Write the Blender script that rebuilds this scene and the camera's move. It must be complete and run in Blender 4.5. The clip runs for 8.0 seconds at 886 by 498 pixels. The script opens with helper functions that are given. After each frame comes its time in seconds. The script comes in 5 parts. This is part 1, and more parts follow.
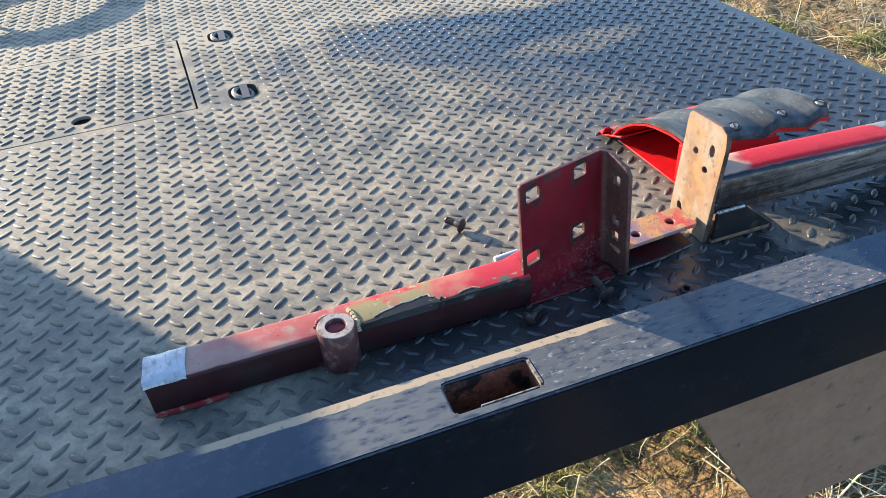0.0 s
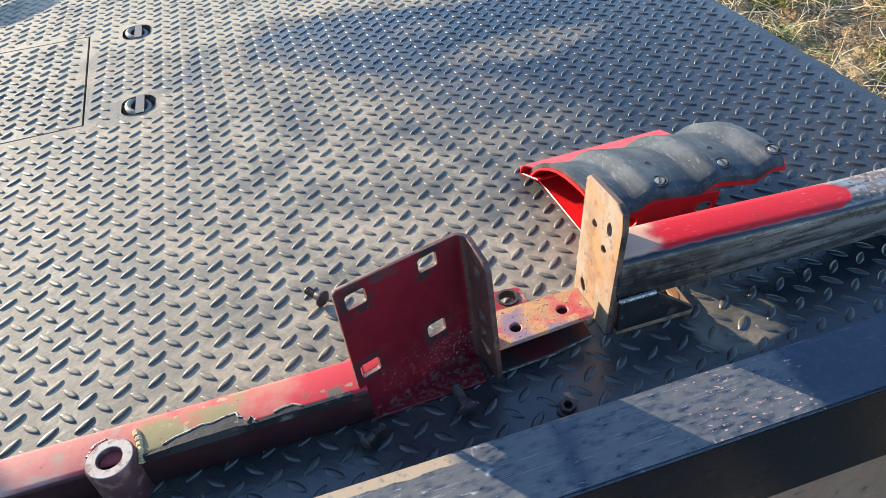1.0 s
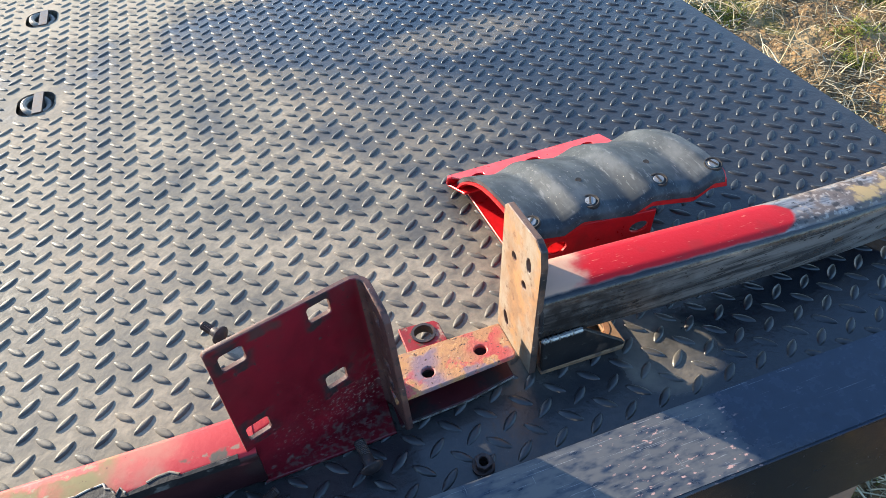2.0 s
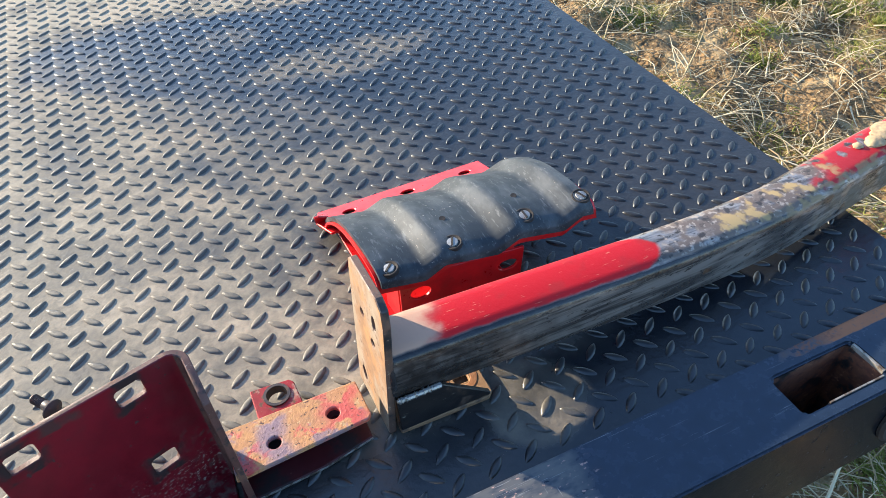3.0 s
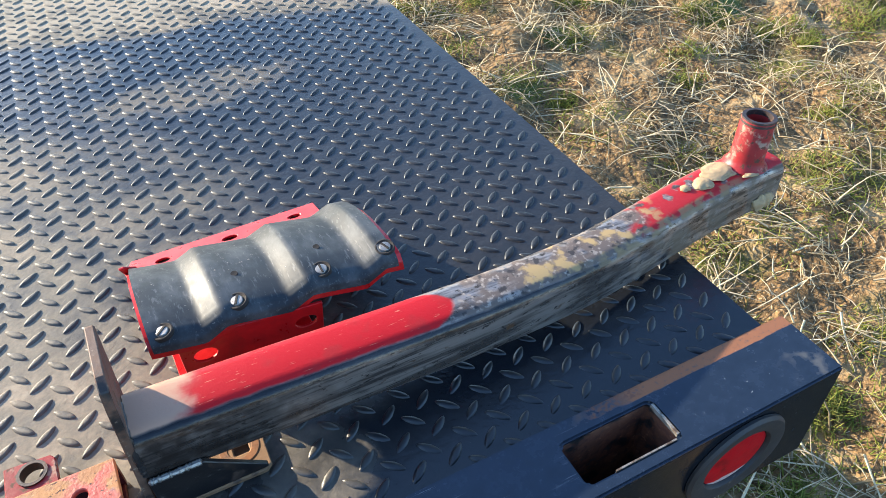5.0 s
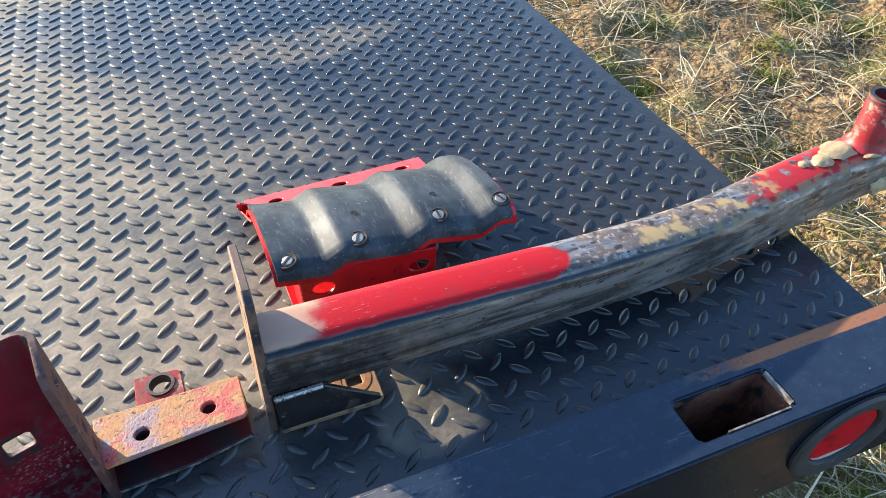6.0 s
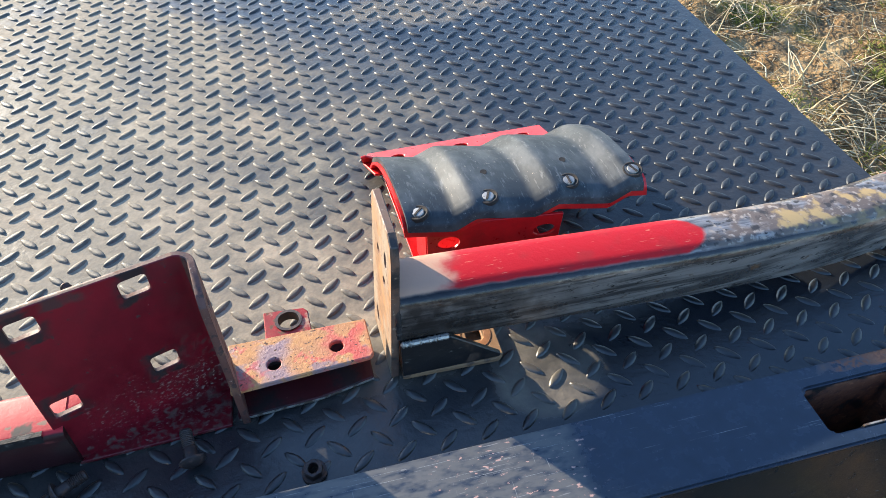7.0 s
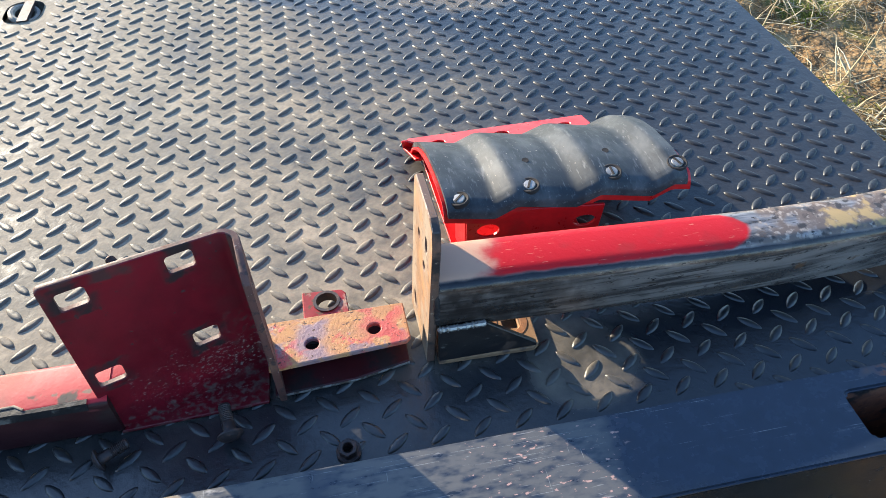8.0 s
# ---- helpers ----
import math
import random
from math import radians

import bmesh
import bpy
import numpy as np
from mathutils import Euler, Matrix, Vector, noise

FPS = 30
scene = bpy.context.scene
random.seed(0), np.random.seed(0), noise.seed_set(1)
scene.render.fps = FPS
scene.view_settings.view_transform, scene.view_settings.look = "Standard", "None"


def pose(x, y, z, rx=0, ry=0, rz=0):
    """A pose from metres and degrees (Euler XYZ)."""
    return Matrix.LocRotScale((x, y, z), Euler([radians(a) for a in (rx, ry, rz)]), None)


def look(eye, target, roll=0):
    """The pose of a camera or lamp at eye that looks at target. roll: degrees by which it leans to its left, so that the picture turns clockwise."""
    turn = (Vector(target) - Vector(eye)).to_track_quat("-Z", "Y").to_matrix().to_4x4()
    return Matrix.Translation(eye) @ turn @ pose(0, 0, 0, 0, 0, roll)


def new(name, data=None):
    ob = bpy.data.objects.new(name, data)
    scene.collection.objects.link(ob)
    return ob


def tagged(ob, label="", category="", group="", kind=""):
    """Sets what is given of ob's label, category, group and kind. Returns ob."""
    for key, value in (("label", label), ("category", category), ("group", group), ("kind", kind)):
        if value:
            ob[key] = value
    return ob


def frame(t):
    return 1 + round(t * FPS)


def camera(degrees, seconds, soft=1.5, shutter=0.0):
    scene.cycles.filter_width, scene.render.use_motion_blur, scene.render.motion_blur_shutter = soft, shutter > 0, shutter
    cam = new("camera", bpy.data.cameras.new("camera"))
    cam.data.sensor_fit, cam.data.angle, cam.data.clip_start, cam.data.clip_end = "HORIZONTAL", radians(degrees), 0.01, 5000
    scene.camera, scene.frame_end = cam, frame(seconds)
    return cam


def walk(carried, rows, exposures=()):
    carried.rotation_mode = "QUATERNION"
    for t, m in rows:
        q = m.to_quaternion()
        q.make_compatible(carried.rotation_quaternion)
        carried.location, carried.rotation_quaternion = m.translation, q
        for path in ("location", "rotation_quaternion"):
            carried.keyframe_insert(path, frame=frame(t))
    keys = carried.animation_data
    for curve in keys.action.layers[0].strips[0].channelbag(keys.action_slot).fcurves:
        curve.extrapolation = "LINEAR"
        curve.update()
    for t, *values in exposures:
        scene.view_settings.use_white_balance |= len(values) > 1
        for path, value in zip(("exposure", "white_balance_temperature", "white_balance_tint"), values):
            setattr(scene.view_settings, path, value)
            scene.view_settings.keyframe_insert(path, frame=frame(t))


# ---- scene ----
cam = camera(64.0, 8.0, soft=0.65)
PATH = [
    (0, (-0.014, 0.036, 0.626), (0.458, 1.556, -0.585), -4.6),
    (0.5, (0.083, 0.143, 0.612), (0.484, 1.648, -0.643), -5.3),
    (1, (0.274, 0.189, 0.618), (0.624, 1.671, -0.679), -6.3),
    (1.2, (0.329, 0.201, 0.61), (0.674, 1.668, -0.704), -6.3),
    (2.3, (0.366, 0.296, 0.602), (0.828, 1.681, -0.765), -4.4),
    (2.5, (0.368, 0.307, 0.589), (0.86, 1.682, -0.777), -4.3),
    (3, (0.476, 0.298, 0.602), (1.042, 1.647, -0.762), -3.3),
    (3.5, (0.586, 0.283, 0.6), (1.203, 1.621, -0.753), -2.6),
    (4, (0.643, 0.27, 0.599), (1.296, 1.604, -0.741), -2.1),
    (4.2, (0.654, 0.274, 0.601), (1.32, 1.6, -0.74), -1.9),
    (5.3, (0.666, 0.274, 0.594), (1.312, 1.613, -0.745), -1.1),
    (5.5, (0.659, 0.272, 0.59), (1.279, 1.618, -0.753), -1.0),
    (6, (0.588, 0.273, 0.579), (1.112, 1.638, -0.787), -0.9),
    (6.5, (0.536, 0.274, 0.572), (0.96, 1.654, -0.812), -0.8),
    (7, (0.522, 0.277, 0.565), (0.862, 1.663, -0.836), -0.8),
    (7.5, (0.515, 0.277, 0.563), (0.803, 1.663, -0.85), -0.8),
    (8, (0.511, 0.278, 0.564), (0.768, 1.659, -0.86), -1.0),
]
walk(cam, [(t, look(eye, target, roll)) for t, eye, target, roll in PATH])

# ---- light ----
SUN_AZ, SUN_EL = math.atan2(-0.59, 0.807), radians(16.6)
world = bpy.data.worlds.new("sky_world")
scene.world = world
world.use_nodes = True
wn = world.node_tree.nodes
sky = wn.new("ShaderNodeTexSky")
sky.sky_type, sky.sun_disc = "NISHITA", False
sky.sun_elevation, sky.sun_rotation = SUN_EL, SUN_AZ % (2 * math.pi)
sky.air_density, sky.dust_density, sky.ozone_density = 1.0, 0.6, 4.0
world.node_tree.links.new(sky.outputs[0], wn["Background"].inputs[0])
wn["Background"].inputs[1].default_value = 0.15
scene.view_settings.exposure = 1.96
sun_data = bpy.data.lights.new("sun", "SUN")
sun_data.energy, sun_data.angle, sun_data.color = 4.0, radians(0.6), (1.0, 0.875, 0.68)
sun = new("sun", sun_data)
SUN_DIR = Vector((math.sin(SUN_AZ) * math.cos(SUN_EL), math.cos(SUN_AZ) * math.cos(SUN_EL), math.sin(SUN_EL)))
sun.matrix_world = look(SUN_DIR * 20, (0, 0, 0))


# ---- materials ----
def material(name, base, rough=0.5, metal=0.0, layers=(), bump=(), grain=0.12, grain_scale=60.0, spec=0.5, coat=0.0):
    """base colour with grain; layers: (colour, rough, scale, low, high, detail, stretch) laid over by noise; bump: (scale, strength in m)."""
    m = bpy.data.materials.new(name)
    m.use_nodes = True
    nt = m.node_tree
    n, l = nt.nodes, nt.links
    p = n["Principled BSDF"]
    p.inputs["Metallic"].default_value = metal
    p.inputs["Specular IOR Level"].default_value = spec
    p.inputs["Coat Weight"].default_value = coat
    p.inputs["Coat Roughness"].default_value = 0.15
    tc = n.new("ShaderNodeTexCoord")

    def noise_node(scale, detail, stretch=(1, 1, 1), seed=0.0):
        mp = n.new("ShaderNodeMapping")
        mp.inputs["Scale"].default_value = stretch
        mp.inputs["Location"].default_value = (seed * 3.7, seed * 1.9, seed * 5.3)
        l.new(tc.outputs["Object"], mp.inputs[0])
        t = n.new("ShaderNodeTexNoise")
        t.inputs["Scale"].default_value, t.inputs["Detail"].default_value = scale, detail
        t.inputs["Roughness"].default_value = 0.62
        l.new(mp.outputs[0], t.inputs["Vector"])
        return t.outputs["Fac"]

    def mix(kind, fac, a, b):
        x = n.new("ShaderNodeMix")
        x.data_type = kind
        ins = [i for i in x.inputs if i.enabled]
        for sock, value in zip(ins, (fac, a, b)):
            if isinstance(value, bpy.types.NodeSocket):
                l.new(value, sock)
            elif kind == "RGBA" and not isinstance(value, float):
                sock.default_value = (*value, 1)
            else:
                sock.default_value = value
        return [o for o in x.outputs if o.enabled][0]

    g = noise_node(grain_scale, 6)
    lo, hi = tuple(c * (1 - grain * 1.6) for c in base), tuple(min(1, c * (1 + grain * 1.6)) for c in base)
    ramp = n.new("ShaderNodeMapRange")
    ramp.inputs[1].default_value, ramp.inputs[2].default_value = 0.3, 0.7
    l.new(g, ramp.inputs[0])
    colour = mix("RGBA", ramp.outputs[0], lo, hi)
    rr = n.new("ShaderNodeMapRange")
    rr.inputs[1].default_value, rr.inputs[2].default_value = 0.3, 0.7
    rr.inputs[3].default_value, rr.inputs[4].default_value = max(0.03, rough - 0.07), min(1, rough + 0.07)
    l.new(g, rr.inputs[0])
    roughness = rr.outputs[0]
    for k, (c, r, scale, low, high, detail, stretch) in enumerate(layers):
        f = noise_node(scale, detail, stretch, k + 1.0)
        mr = n.new("ShaderNodeMapRange")
        mr.interpolation_type = "SMOOTHSTEP"
        mr.inputs[1].default_value, mr.inputs[2].default_value = low, high
        l.new(f, mr.inputs[0])
        colour = mix("RGBA", mr.outputs[0], colour, c)
        roughness = mix("FLOAT", mr.outputs[0], roughness, r)
    l.new(colour, p.inputs["Base Color"])
    l.new(roughness, p.inputs["Roughness"])
    normal = None
    for scale, depth in bump:
        b = n.new("ShaderNodeBump")
        b.inputs["Strength"].default_value = 1.0
        b.inputs["Distance"].default_value = depth * 0.55
        l.new(noise_node(scale, 5), b.inputs["Height"])
        if normal:
            l.new(normal, b.inputs["Normal"])
        normal = b.outputs["Normal"]
    if normal:
        l.new(normal, p.inputs["Normal"])
    return m


ONE = (1, 1, 1)
RUST = (0.20, 0.085, 0.035)
DUST = (0.30, 0.26, 0.20)
M_BEAM = material("black_beam_paint", (0.013, 0.021, 0.036), 0.25, 0, [
    ((0.045, 0.045, 0.045), 0.5, 6, 0.58, 0.80, 9, (0.6, 1, 1)),
    ((0.16, 0.15, 0.14), 0.6, 160, 0.72, 0.77, 9, (0.12, 1, 1))], [(150, 0.0003), (8, 0.0012)], spec=0.52)

# the beam's own paint again, coloured darker for the shaded rear face
M_FACE_SHADE = material("beam_face_shade_paint", (0.006, 0.008, 0.012), 0.22, 0, [
    ((0.035, 0.036, 0.038), 0.5, 8, 0.60, 0.80, 10, (0.6, 1, 1)),
    ((0.14, 0.135, 0.125), 0.6, 120, 0.70, 0.74, 9, (0.5, 1, 1))], [(150, 0.0003), (8, 0.0012)], spec=0.12)


def zones(m, areas, top=False, upright=False):
    """Lay stains over a material: each is (x0, x1, y0, y1, ragged, colour, rough, scale, low, high), bounded in the thing's own x and y with a ragged edge and broken up by noise; top: on upper sides alone; upright: bounded in z in place of y."""
    n, l = m.node_tree.nodes, m.node_tree.links
    p = n["Principled BSDF"]
    tc = n.new("ShaderNodeTexCoord")
    sep = n.new("ShaderNodeSeparateXYZ")
    l.new(tc.outputs["Object"], sep.inputs[0])

    def noise_at(scale, detail=8, stretch=ONE):
        mp = n.new("ShaderNodeMapping")
        mp.inputs["Scale"].default_value = stretch
        l.new(tc.outputs["Object"], mp.inputs[0])
        t = n.new("ShaderNodeTexNoise")
        t.inputs["Scale"].default_value, t.inputs["Detail"].default_value = scale, detail
        l.new(mp.outputs[0], t.inputs["Vector"])
        return t.outputs["Fac"]

    def calc(op, a, b=0.0, c=0.0):
        x = n.new("ShaderNodeMath")
        x.operation = op
        for sock, v in zip(x.inputs, (a, b, c)):
            if isinstance(v, bpy.types.NodeSocket):
                l.new(v, sock)
            else:
                sock.default_value = v
        return x.outputs[0]

    def step(v, low, high):
        x = n.new("ShaderNodeMapRange")
        x.interpolation_type = "SMOOTHSTEP"
        l.new(v, x.inputs[0])
        x.inputs[1].default_value, x.inputs[2].default_value = low, high
        return x.outputs[0]

    for x0, x1, y0, y1, ragged, tone, r, scale, low, high, stretch in areas:
        off = calc("MULTIPLY_ADD", noise_at(45), ragged * 2, -ragged)
        x, y = calc("ADD", sep.outputs[0], off), calc("ADD", sep.outputs[2 if upright else 1], off)
        e = max(0.001, ragged * 0.3)
        f = calc("MULTIPLY", calc("MULTIPLY", step(x, x0, x0 + max(e * 4, min(0.02, 0.12 * (x1 - x0)))), step(x, x1, x1 - max(e * 4, min(0.02, 0.12 * (x1 - x0))))), calc("MULTIPLY", step(y, y0, y0 + e), step(y, y1, y1 - e)))
        if high > 0:
            f = calc("MULTIPLY", f, step(noise_at(scale, 9, stretch), low, high))
        if top:
            nor = n.new("ShaderNodeSeparateXYZ")
            l.new(tc.outputs["Normal"], nor.inputs[0])
            f = calc("MULTIPLY", f, step(calc("ADD", nor.outputs[2], calc("MULTIPLY_ADD", noise_at(45), 0.2, -0.1)), 0.60, 0.85))
        mx = n.new("ShaderNodeMix")
        mx.data_type = "RGBA"
        ins = [i for i in mx.inputs if i.enabled]
        l.new(f, ins[0])
        l.new(p.inputs["Base Color"].links[0].from_socket, ins[1])
        ins[2].default_value = (*tone, 1)
        l.new([o for o in mx.outputs if o.enabled][0], p.inputs["Base Color"])
        rough = p.inputs["Roughness"].links[0].from_socket
        l.new(calc("ADD", calc("MULTIPLY", rough, calc("SUBTRACT", 1.0, f)), calc("MULTIPLY", f, r)), p.inputs["Roughness"])
    return m


zones(M_BEAM, [
    (0.93, 1.23, 0.5560, 0.60, 0.003, (0.09, 0.055, 0.042), 0.8, 60, 0.42, 0.66, ONE),
    (0.985, 1.23, 0.5545, 0.60, 0.002, (0.25, 0.095, 0.042), 0.9, 260, 0.20, 0.46, ONE),
    (0.95, 1.02, 0.5565, 0.60, 0.005, (0.15, 0.060, 0.035), 0.9, 260, 0.40, 0.62, ONE),
    # grey wear, kept to the sunlit stretches and lightened for the sun on them
    (-0.02, 0.46, 0.40, 0.70, 0.02, (0.085, 0.084, 0.080), 0.46, 160, 0.22, 0.56, (0.4, 1, 1)),
    (0.45, 0.71, 0.40, 0.70, 0.02, (0.082, 0.080, 0.077), 0.46, 160, 0.24, 0.58, (0.4, 1, 1)),
    (0.15, 0.70, 0.48, 0.60, 0.02, (0.17, 0.165, 0.16), 0.6, 600, 0.65, 0.72, (0.08, 1, 1)),
    (0.20, 0.70, 0.48, 0.60, 0.02, (0.20, 0.20, 0.19), 0.6, 420, 0.68, 0.72, (0.8, 0.06, 1)),
    (0.57, 0.72, 0.48, 0.60, 0.012, (0.38, 0.22, 0.18), 0.7, 300, 0.62, 0.68, (0.5, 1, 1)),
    (0.22, 0.40, 0.48, 0.60, 0.012, (0.32, 0.30, 0.28), 0.7, 120, 0.58, 0.74, (0.5, 1.2, 1)),
    (0.10, 0.95, 0.48, 0.60, 0.012, (0.24, 0.24, 0.24), 0.7, 260, 0.675, 0.70, (0.04, 5, 1)),
    (1.15, 1.23, 0.48, 0.53, 0.03, (0.07, 0.070, 0.070), 0.55, 60, 0.48, 0.66, ONE),
    (1.03, 1.23, 0.48, 0.56, 0.01, (0.34, 0.34, 0.34), 0.6, 240, 0.71, 0.74, ONE),
    (-0.14, 0.36, 0.5560, 0.60, 0.004, (0.33, 0.24, 0.15), 0.9, 120, 0.20, 0.46, ONE)], top=True)
M_LIP = material("worn_lip", (0.26, 0.235, 0.20), 0.55, 0.3, [((0.09, 0.06, 0.04), 0.8, 120, 0.45, 0.6, 8, ONE)], [(200, 0.0003)])
M_RUSTSTRIP = material("rust_strip", (0.26, 0.11, 0.045), 0.85, 0, [
    ((0.10, 0.05, 0.03), 0.85, 40, 0.5, 0.7, 8, ONE), (DUST, 0.9, 14, 0.52, 0.7, 6, ONE)], [(220, 0.0008)])
M_DARKRUST = material("pocket_rust", (0.17, 0.06, 0.028), 0.9, 0, [((0.10, 0.035, 0.02), 0.9, 90, 0.45, 0.6, 8, ONE), ((0.30, 0.13, 0.06), 0.9, 160, 0.58, 0.68, 8, ONE), ((0.012, 0.010, 0.010), 0.6, 34, 0.50, 0.60, 9, ONE)], [(160, 0.001)])
M_RED = material("bright_red_enamel", (0.52, 0.008, 0.011), 0.32, 0, [((0.36, 0.012, 0.012), 0.4, 30, 0.55, 0.75, 6, ONE),
    ((0.5, 0.33, 0.3), 0.6, 90, 0.72, 0.78, 8, (0.4, 1, 1))], [(90, 0.0002)], coat=0.0, spec=0.35)
M_OLDRED = material("weathered_red_paint", (0.28, 0.018, 0.020), 0.42, 0, [
    ((0.14, 0.015, 0.014), 0.5, 14, 0.45, 0.7, 6, ONE),
    ((0.33, 0.22, 0.16), 0.8, 44, 0.54, 0.64, 9, ONE),
    ((0.10, 0.045, 0.03), 0.8, 90, 0.55, 0.62, 9, ONE)], [(180, 0.0006)], spec=0.3)
# base near black, painting the shade on the bar's sides; red only on top
M_BARRED = material("red_bar_paint", (0.026, 0.006, 0.007), 0.5, 0, [
    ((0.020, 0.011, 0.010), 0.7, 16, 0.48, 0.66, 8, ONE),
    ((0.09, 0.02, 0.02), 0.6, 60, 0.62, 0.70, 8, (0.2, 1, 1))], [(160, 0.0005)], spec=0.25)
zones(M_BARRED, [
    (-0.30, 0.05, -0.1, 0.1, 0.012, (0.29, 0.055, 0.052), 0.65, 0, 0, 0, ONE),
    (-0.30, -0.03, -0.1, 0.1, 0.04, (0.31, 0.185, 0.15), 0.8, 14, 0.36, 0.58, ONE),
    (-0.30, 0.05, -0.1, 0.1, 0.02, (0.27, 0.16, 0.125), 0.8, 60, 0.50, 0.70, ONE),
    (0.00, 0.40, -0.1, 0.1, 0.02, (0.39, 0.020, 0.027), 0.5, 0, 0, 0, ONE),
    (0.00, 0.19, -0.1, 0.1, 0.03, (0.37, 0.115, 0.085), 0.75, 30, 0.36, 0.62, ONE),
    (0.003, 0.13, -0.1, 0.020, 0.022, (0.225, 0.180, 0.088), 0.92, 22, 0.28, 0.48, ONE),
    (0.01, 0.13, -0.1, 0.1, 0.02, (0.33, 0.27, 0.17), 0.92, 90, 0.60, 0.68, ONE),
    (0.13, 0.25, -0.1, -0.006, 0.012, (0.10, 0.08, 0.06), 0.8, 40, 0.52, 0.60, ONE),
    (0.10, 0.40, -0.1, 0.1, 0.02, (0.26, 0.17, 0.12), 0.9, 60, 0.66, 0.72, ONE),
    (-0.30, 0.40, -0.1, 0.1, 0.02, (0.11, 0.05, 0.04), 0.8, 140, 0.69, 0.73, ONE)], top=True)
M_DARKRED = material("dark_red_plate", (0.108, 0.004, 0.009), 0.36, 0, [
    ((0.165, 0.005, 0.012), 0.36, 12, 0.42, 0.66, 6, ONE),
    ((0.105, 0.007, 0.011), 0.5, 22, 0.50, 0.72, 8, ONE),
    ((0.24, 0.13, 0.12), 0.8, 170, 0.72, 0.75, 10, (1, 1, 0.6))], [(140, 0.0004)], spec=0.3)
zones(M_DARKRED, [
    (0.24, 0.50, -0.1, 0.070, 0.03, (0.17, 0.085, 0.075), 0.85, 420, 0.58, 0.72, (0.5, 1.0, 1.0)),
    (0.32, 0.50, -0.1, 0.10, 0.04, (0.075, 0.035, 0.03), 0.85, 110, 0.48, 0.70, ONE),
    (0.20, 0.50, -0.1, 0.018, 0.012, (0.12, 0.055, 0.045), 0.85, 150, 0.48, 0.66, ONE),
    (0.20, 0.50, 0.168, 0.25, 0.008, (0.06, 0.018, 0.016), 0.7, 60, 0.40, 0.60, ONE),
    (0.20, 0.50, -0.1, 0.25, 0.02, (0.06, 0.022, 0.02), 0.8, 160, 0.68, 0.72, ONE)]
    + [(x - 0.021, x + 0.021, z - 0.018, z + 0.017, 0.010, (0.022, 0.010, 0.010), 0.7, 70, 0.36, 0.58, ONE) for x in (0.250, 0.328) for z in (0.073, 0.161)]
    + [(0.30, 0.40, 0.010, 0.060, 0.035, (0.20, 0.135, 0.115), 0.85, 420, 0.56, 0.66, (0.6, 1, 1.0))], upright=True)
# maroon paint, darkened further for the shade inside the open channel
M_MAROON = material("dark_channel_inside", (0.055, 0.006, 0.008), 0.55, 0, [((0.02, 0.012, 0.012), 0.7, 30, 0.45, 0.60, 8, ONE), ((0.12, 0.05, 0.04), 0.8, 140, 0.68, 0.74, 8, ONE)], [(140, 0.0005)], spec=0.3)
M_FLANGE = material("rusty_flange", (0.085, 0.030, 0.022), 0.6, 0, [((0.14, 0.062, 0.036), 0.85, 60, 0.5, 0.68, 9, ONE), ((0.035, 0.018, 0.016), 0.7, 130, 0.52, 0.64, 9, ONE), ((0.30, 0.22, 0.17), 0.85, 150, 0.64, 0.70, 8, ONE)], [(140, 0.0007)])
M_RUSTPLATE = material("rust_scale_steel", (0.20, 0.105, 0.050), 0.8, 0, [
    ((0.245, 0.19, 0.135), 0.75, 18, 0.42, 0.62, 9, (1, 1, 0.6)),
    ((0.29, 0.145, 0.058), 0.8, 26, 0.52, 0.66, 8, ONE),
    ((0.11, 0.055, 0.032), 0.85, 90, 0.54, 0.72, 9, ONE),
    ((0.13, 0.12, 0.11), 0.7, 16, 0.58, 0.74, 9, (1, 1, 0.5))], [(120, 0.0008)])
M_CHANNEL = material("rusted_red_channel", (0.36, 0.165, 0.070), 0.75, 0, [
    ((0.42, 0.20, 0.075), 0.8, 60, 0.45, 0.62, 9, ONE),
    ((0.46, 0.050, 0.042), 0.5, 24, 0.56, 0.62, 10, ONE),
    ((0.21, 0.125, 0.125), 0.5, 38, 0.56, 0.64, 10, ONE),
    ((0.43, 0.27, 0.13), 0.8, 150, 0.60, 0.66, 9, ONE),
    ((0.07, 0.035, 0.028), 0.85, 230, 0.62, 0.67, 8, ONE)], [(260, 0.0014), (60, 0.0008)])
zones(M_CHANNEL, [
    (0.392, 0.438, -0.015, 0.035, 0.016, (0.20, 0.12, 0.135), 0.5, 60, 0.30, 0.52, ONE),
    (0.450, 0.51, -0.02, 0.05, 0.02, (0.42, 0.060, 0.045), 0.5, 40, 0.50, 0.57, ONE),
    (0.37, 0.51, -0.02, 0.05, 0.02, (0.075, 0.038, 0.030), 0.85, 300, 0.63, 0.67, ONE)])
M_TUBE = material("bare_dark_tube", (0.045, 0.040, 0.040), 0.34, 0.55, [
    ((0.20, 0.185, 0.175), 0.45, 10, 0.46, 0.70, 8, (0.35, 1, 1)),
    ((0.16, 0.075, 0.035), 0.8, 22, 0.60, 0.74, 8, ONE),
    ((0.36, 0.34, 0.32), 0.5, 120, 0.68, 0.76, 9, (0.1, 1, 1))], [(120, 0.0005), (20, 0.0008)])
M_MUD = material("dried_mud", (0.37, 0.265, 0.145), 0.95, 0, [((0.30, 0.21, 0.11), 0.95, 60, 0.5, 0.7, 8, ONE)], [(180, 0.002)])
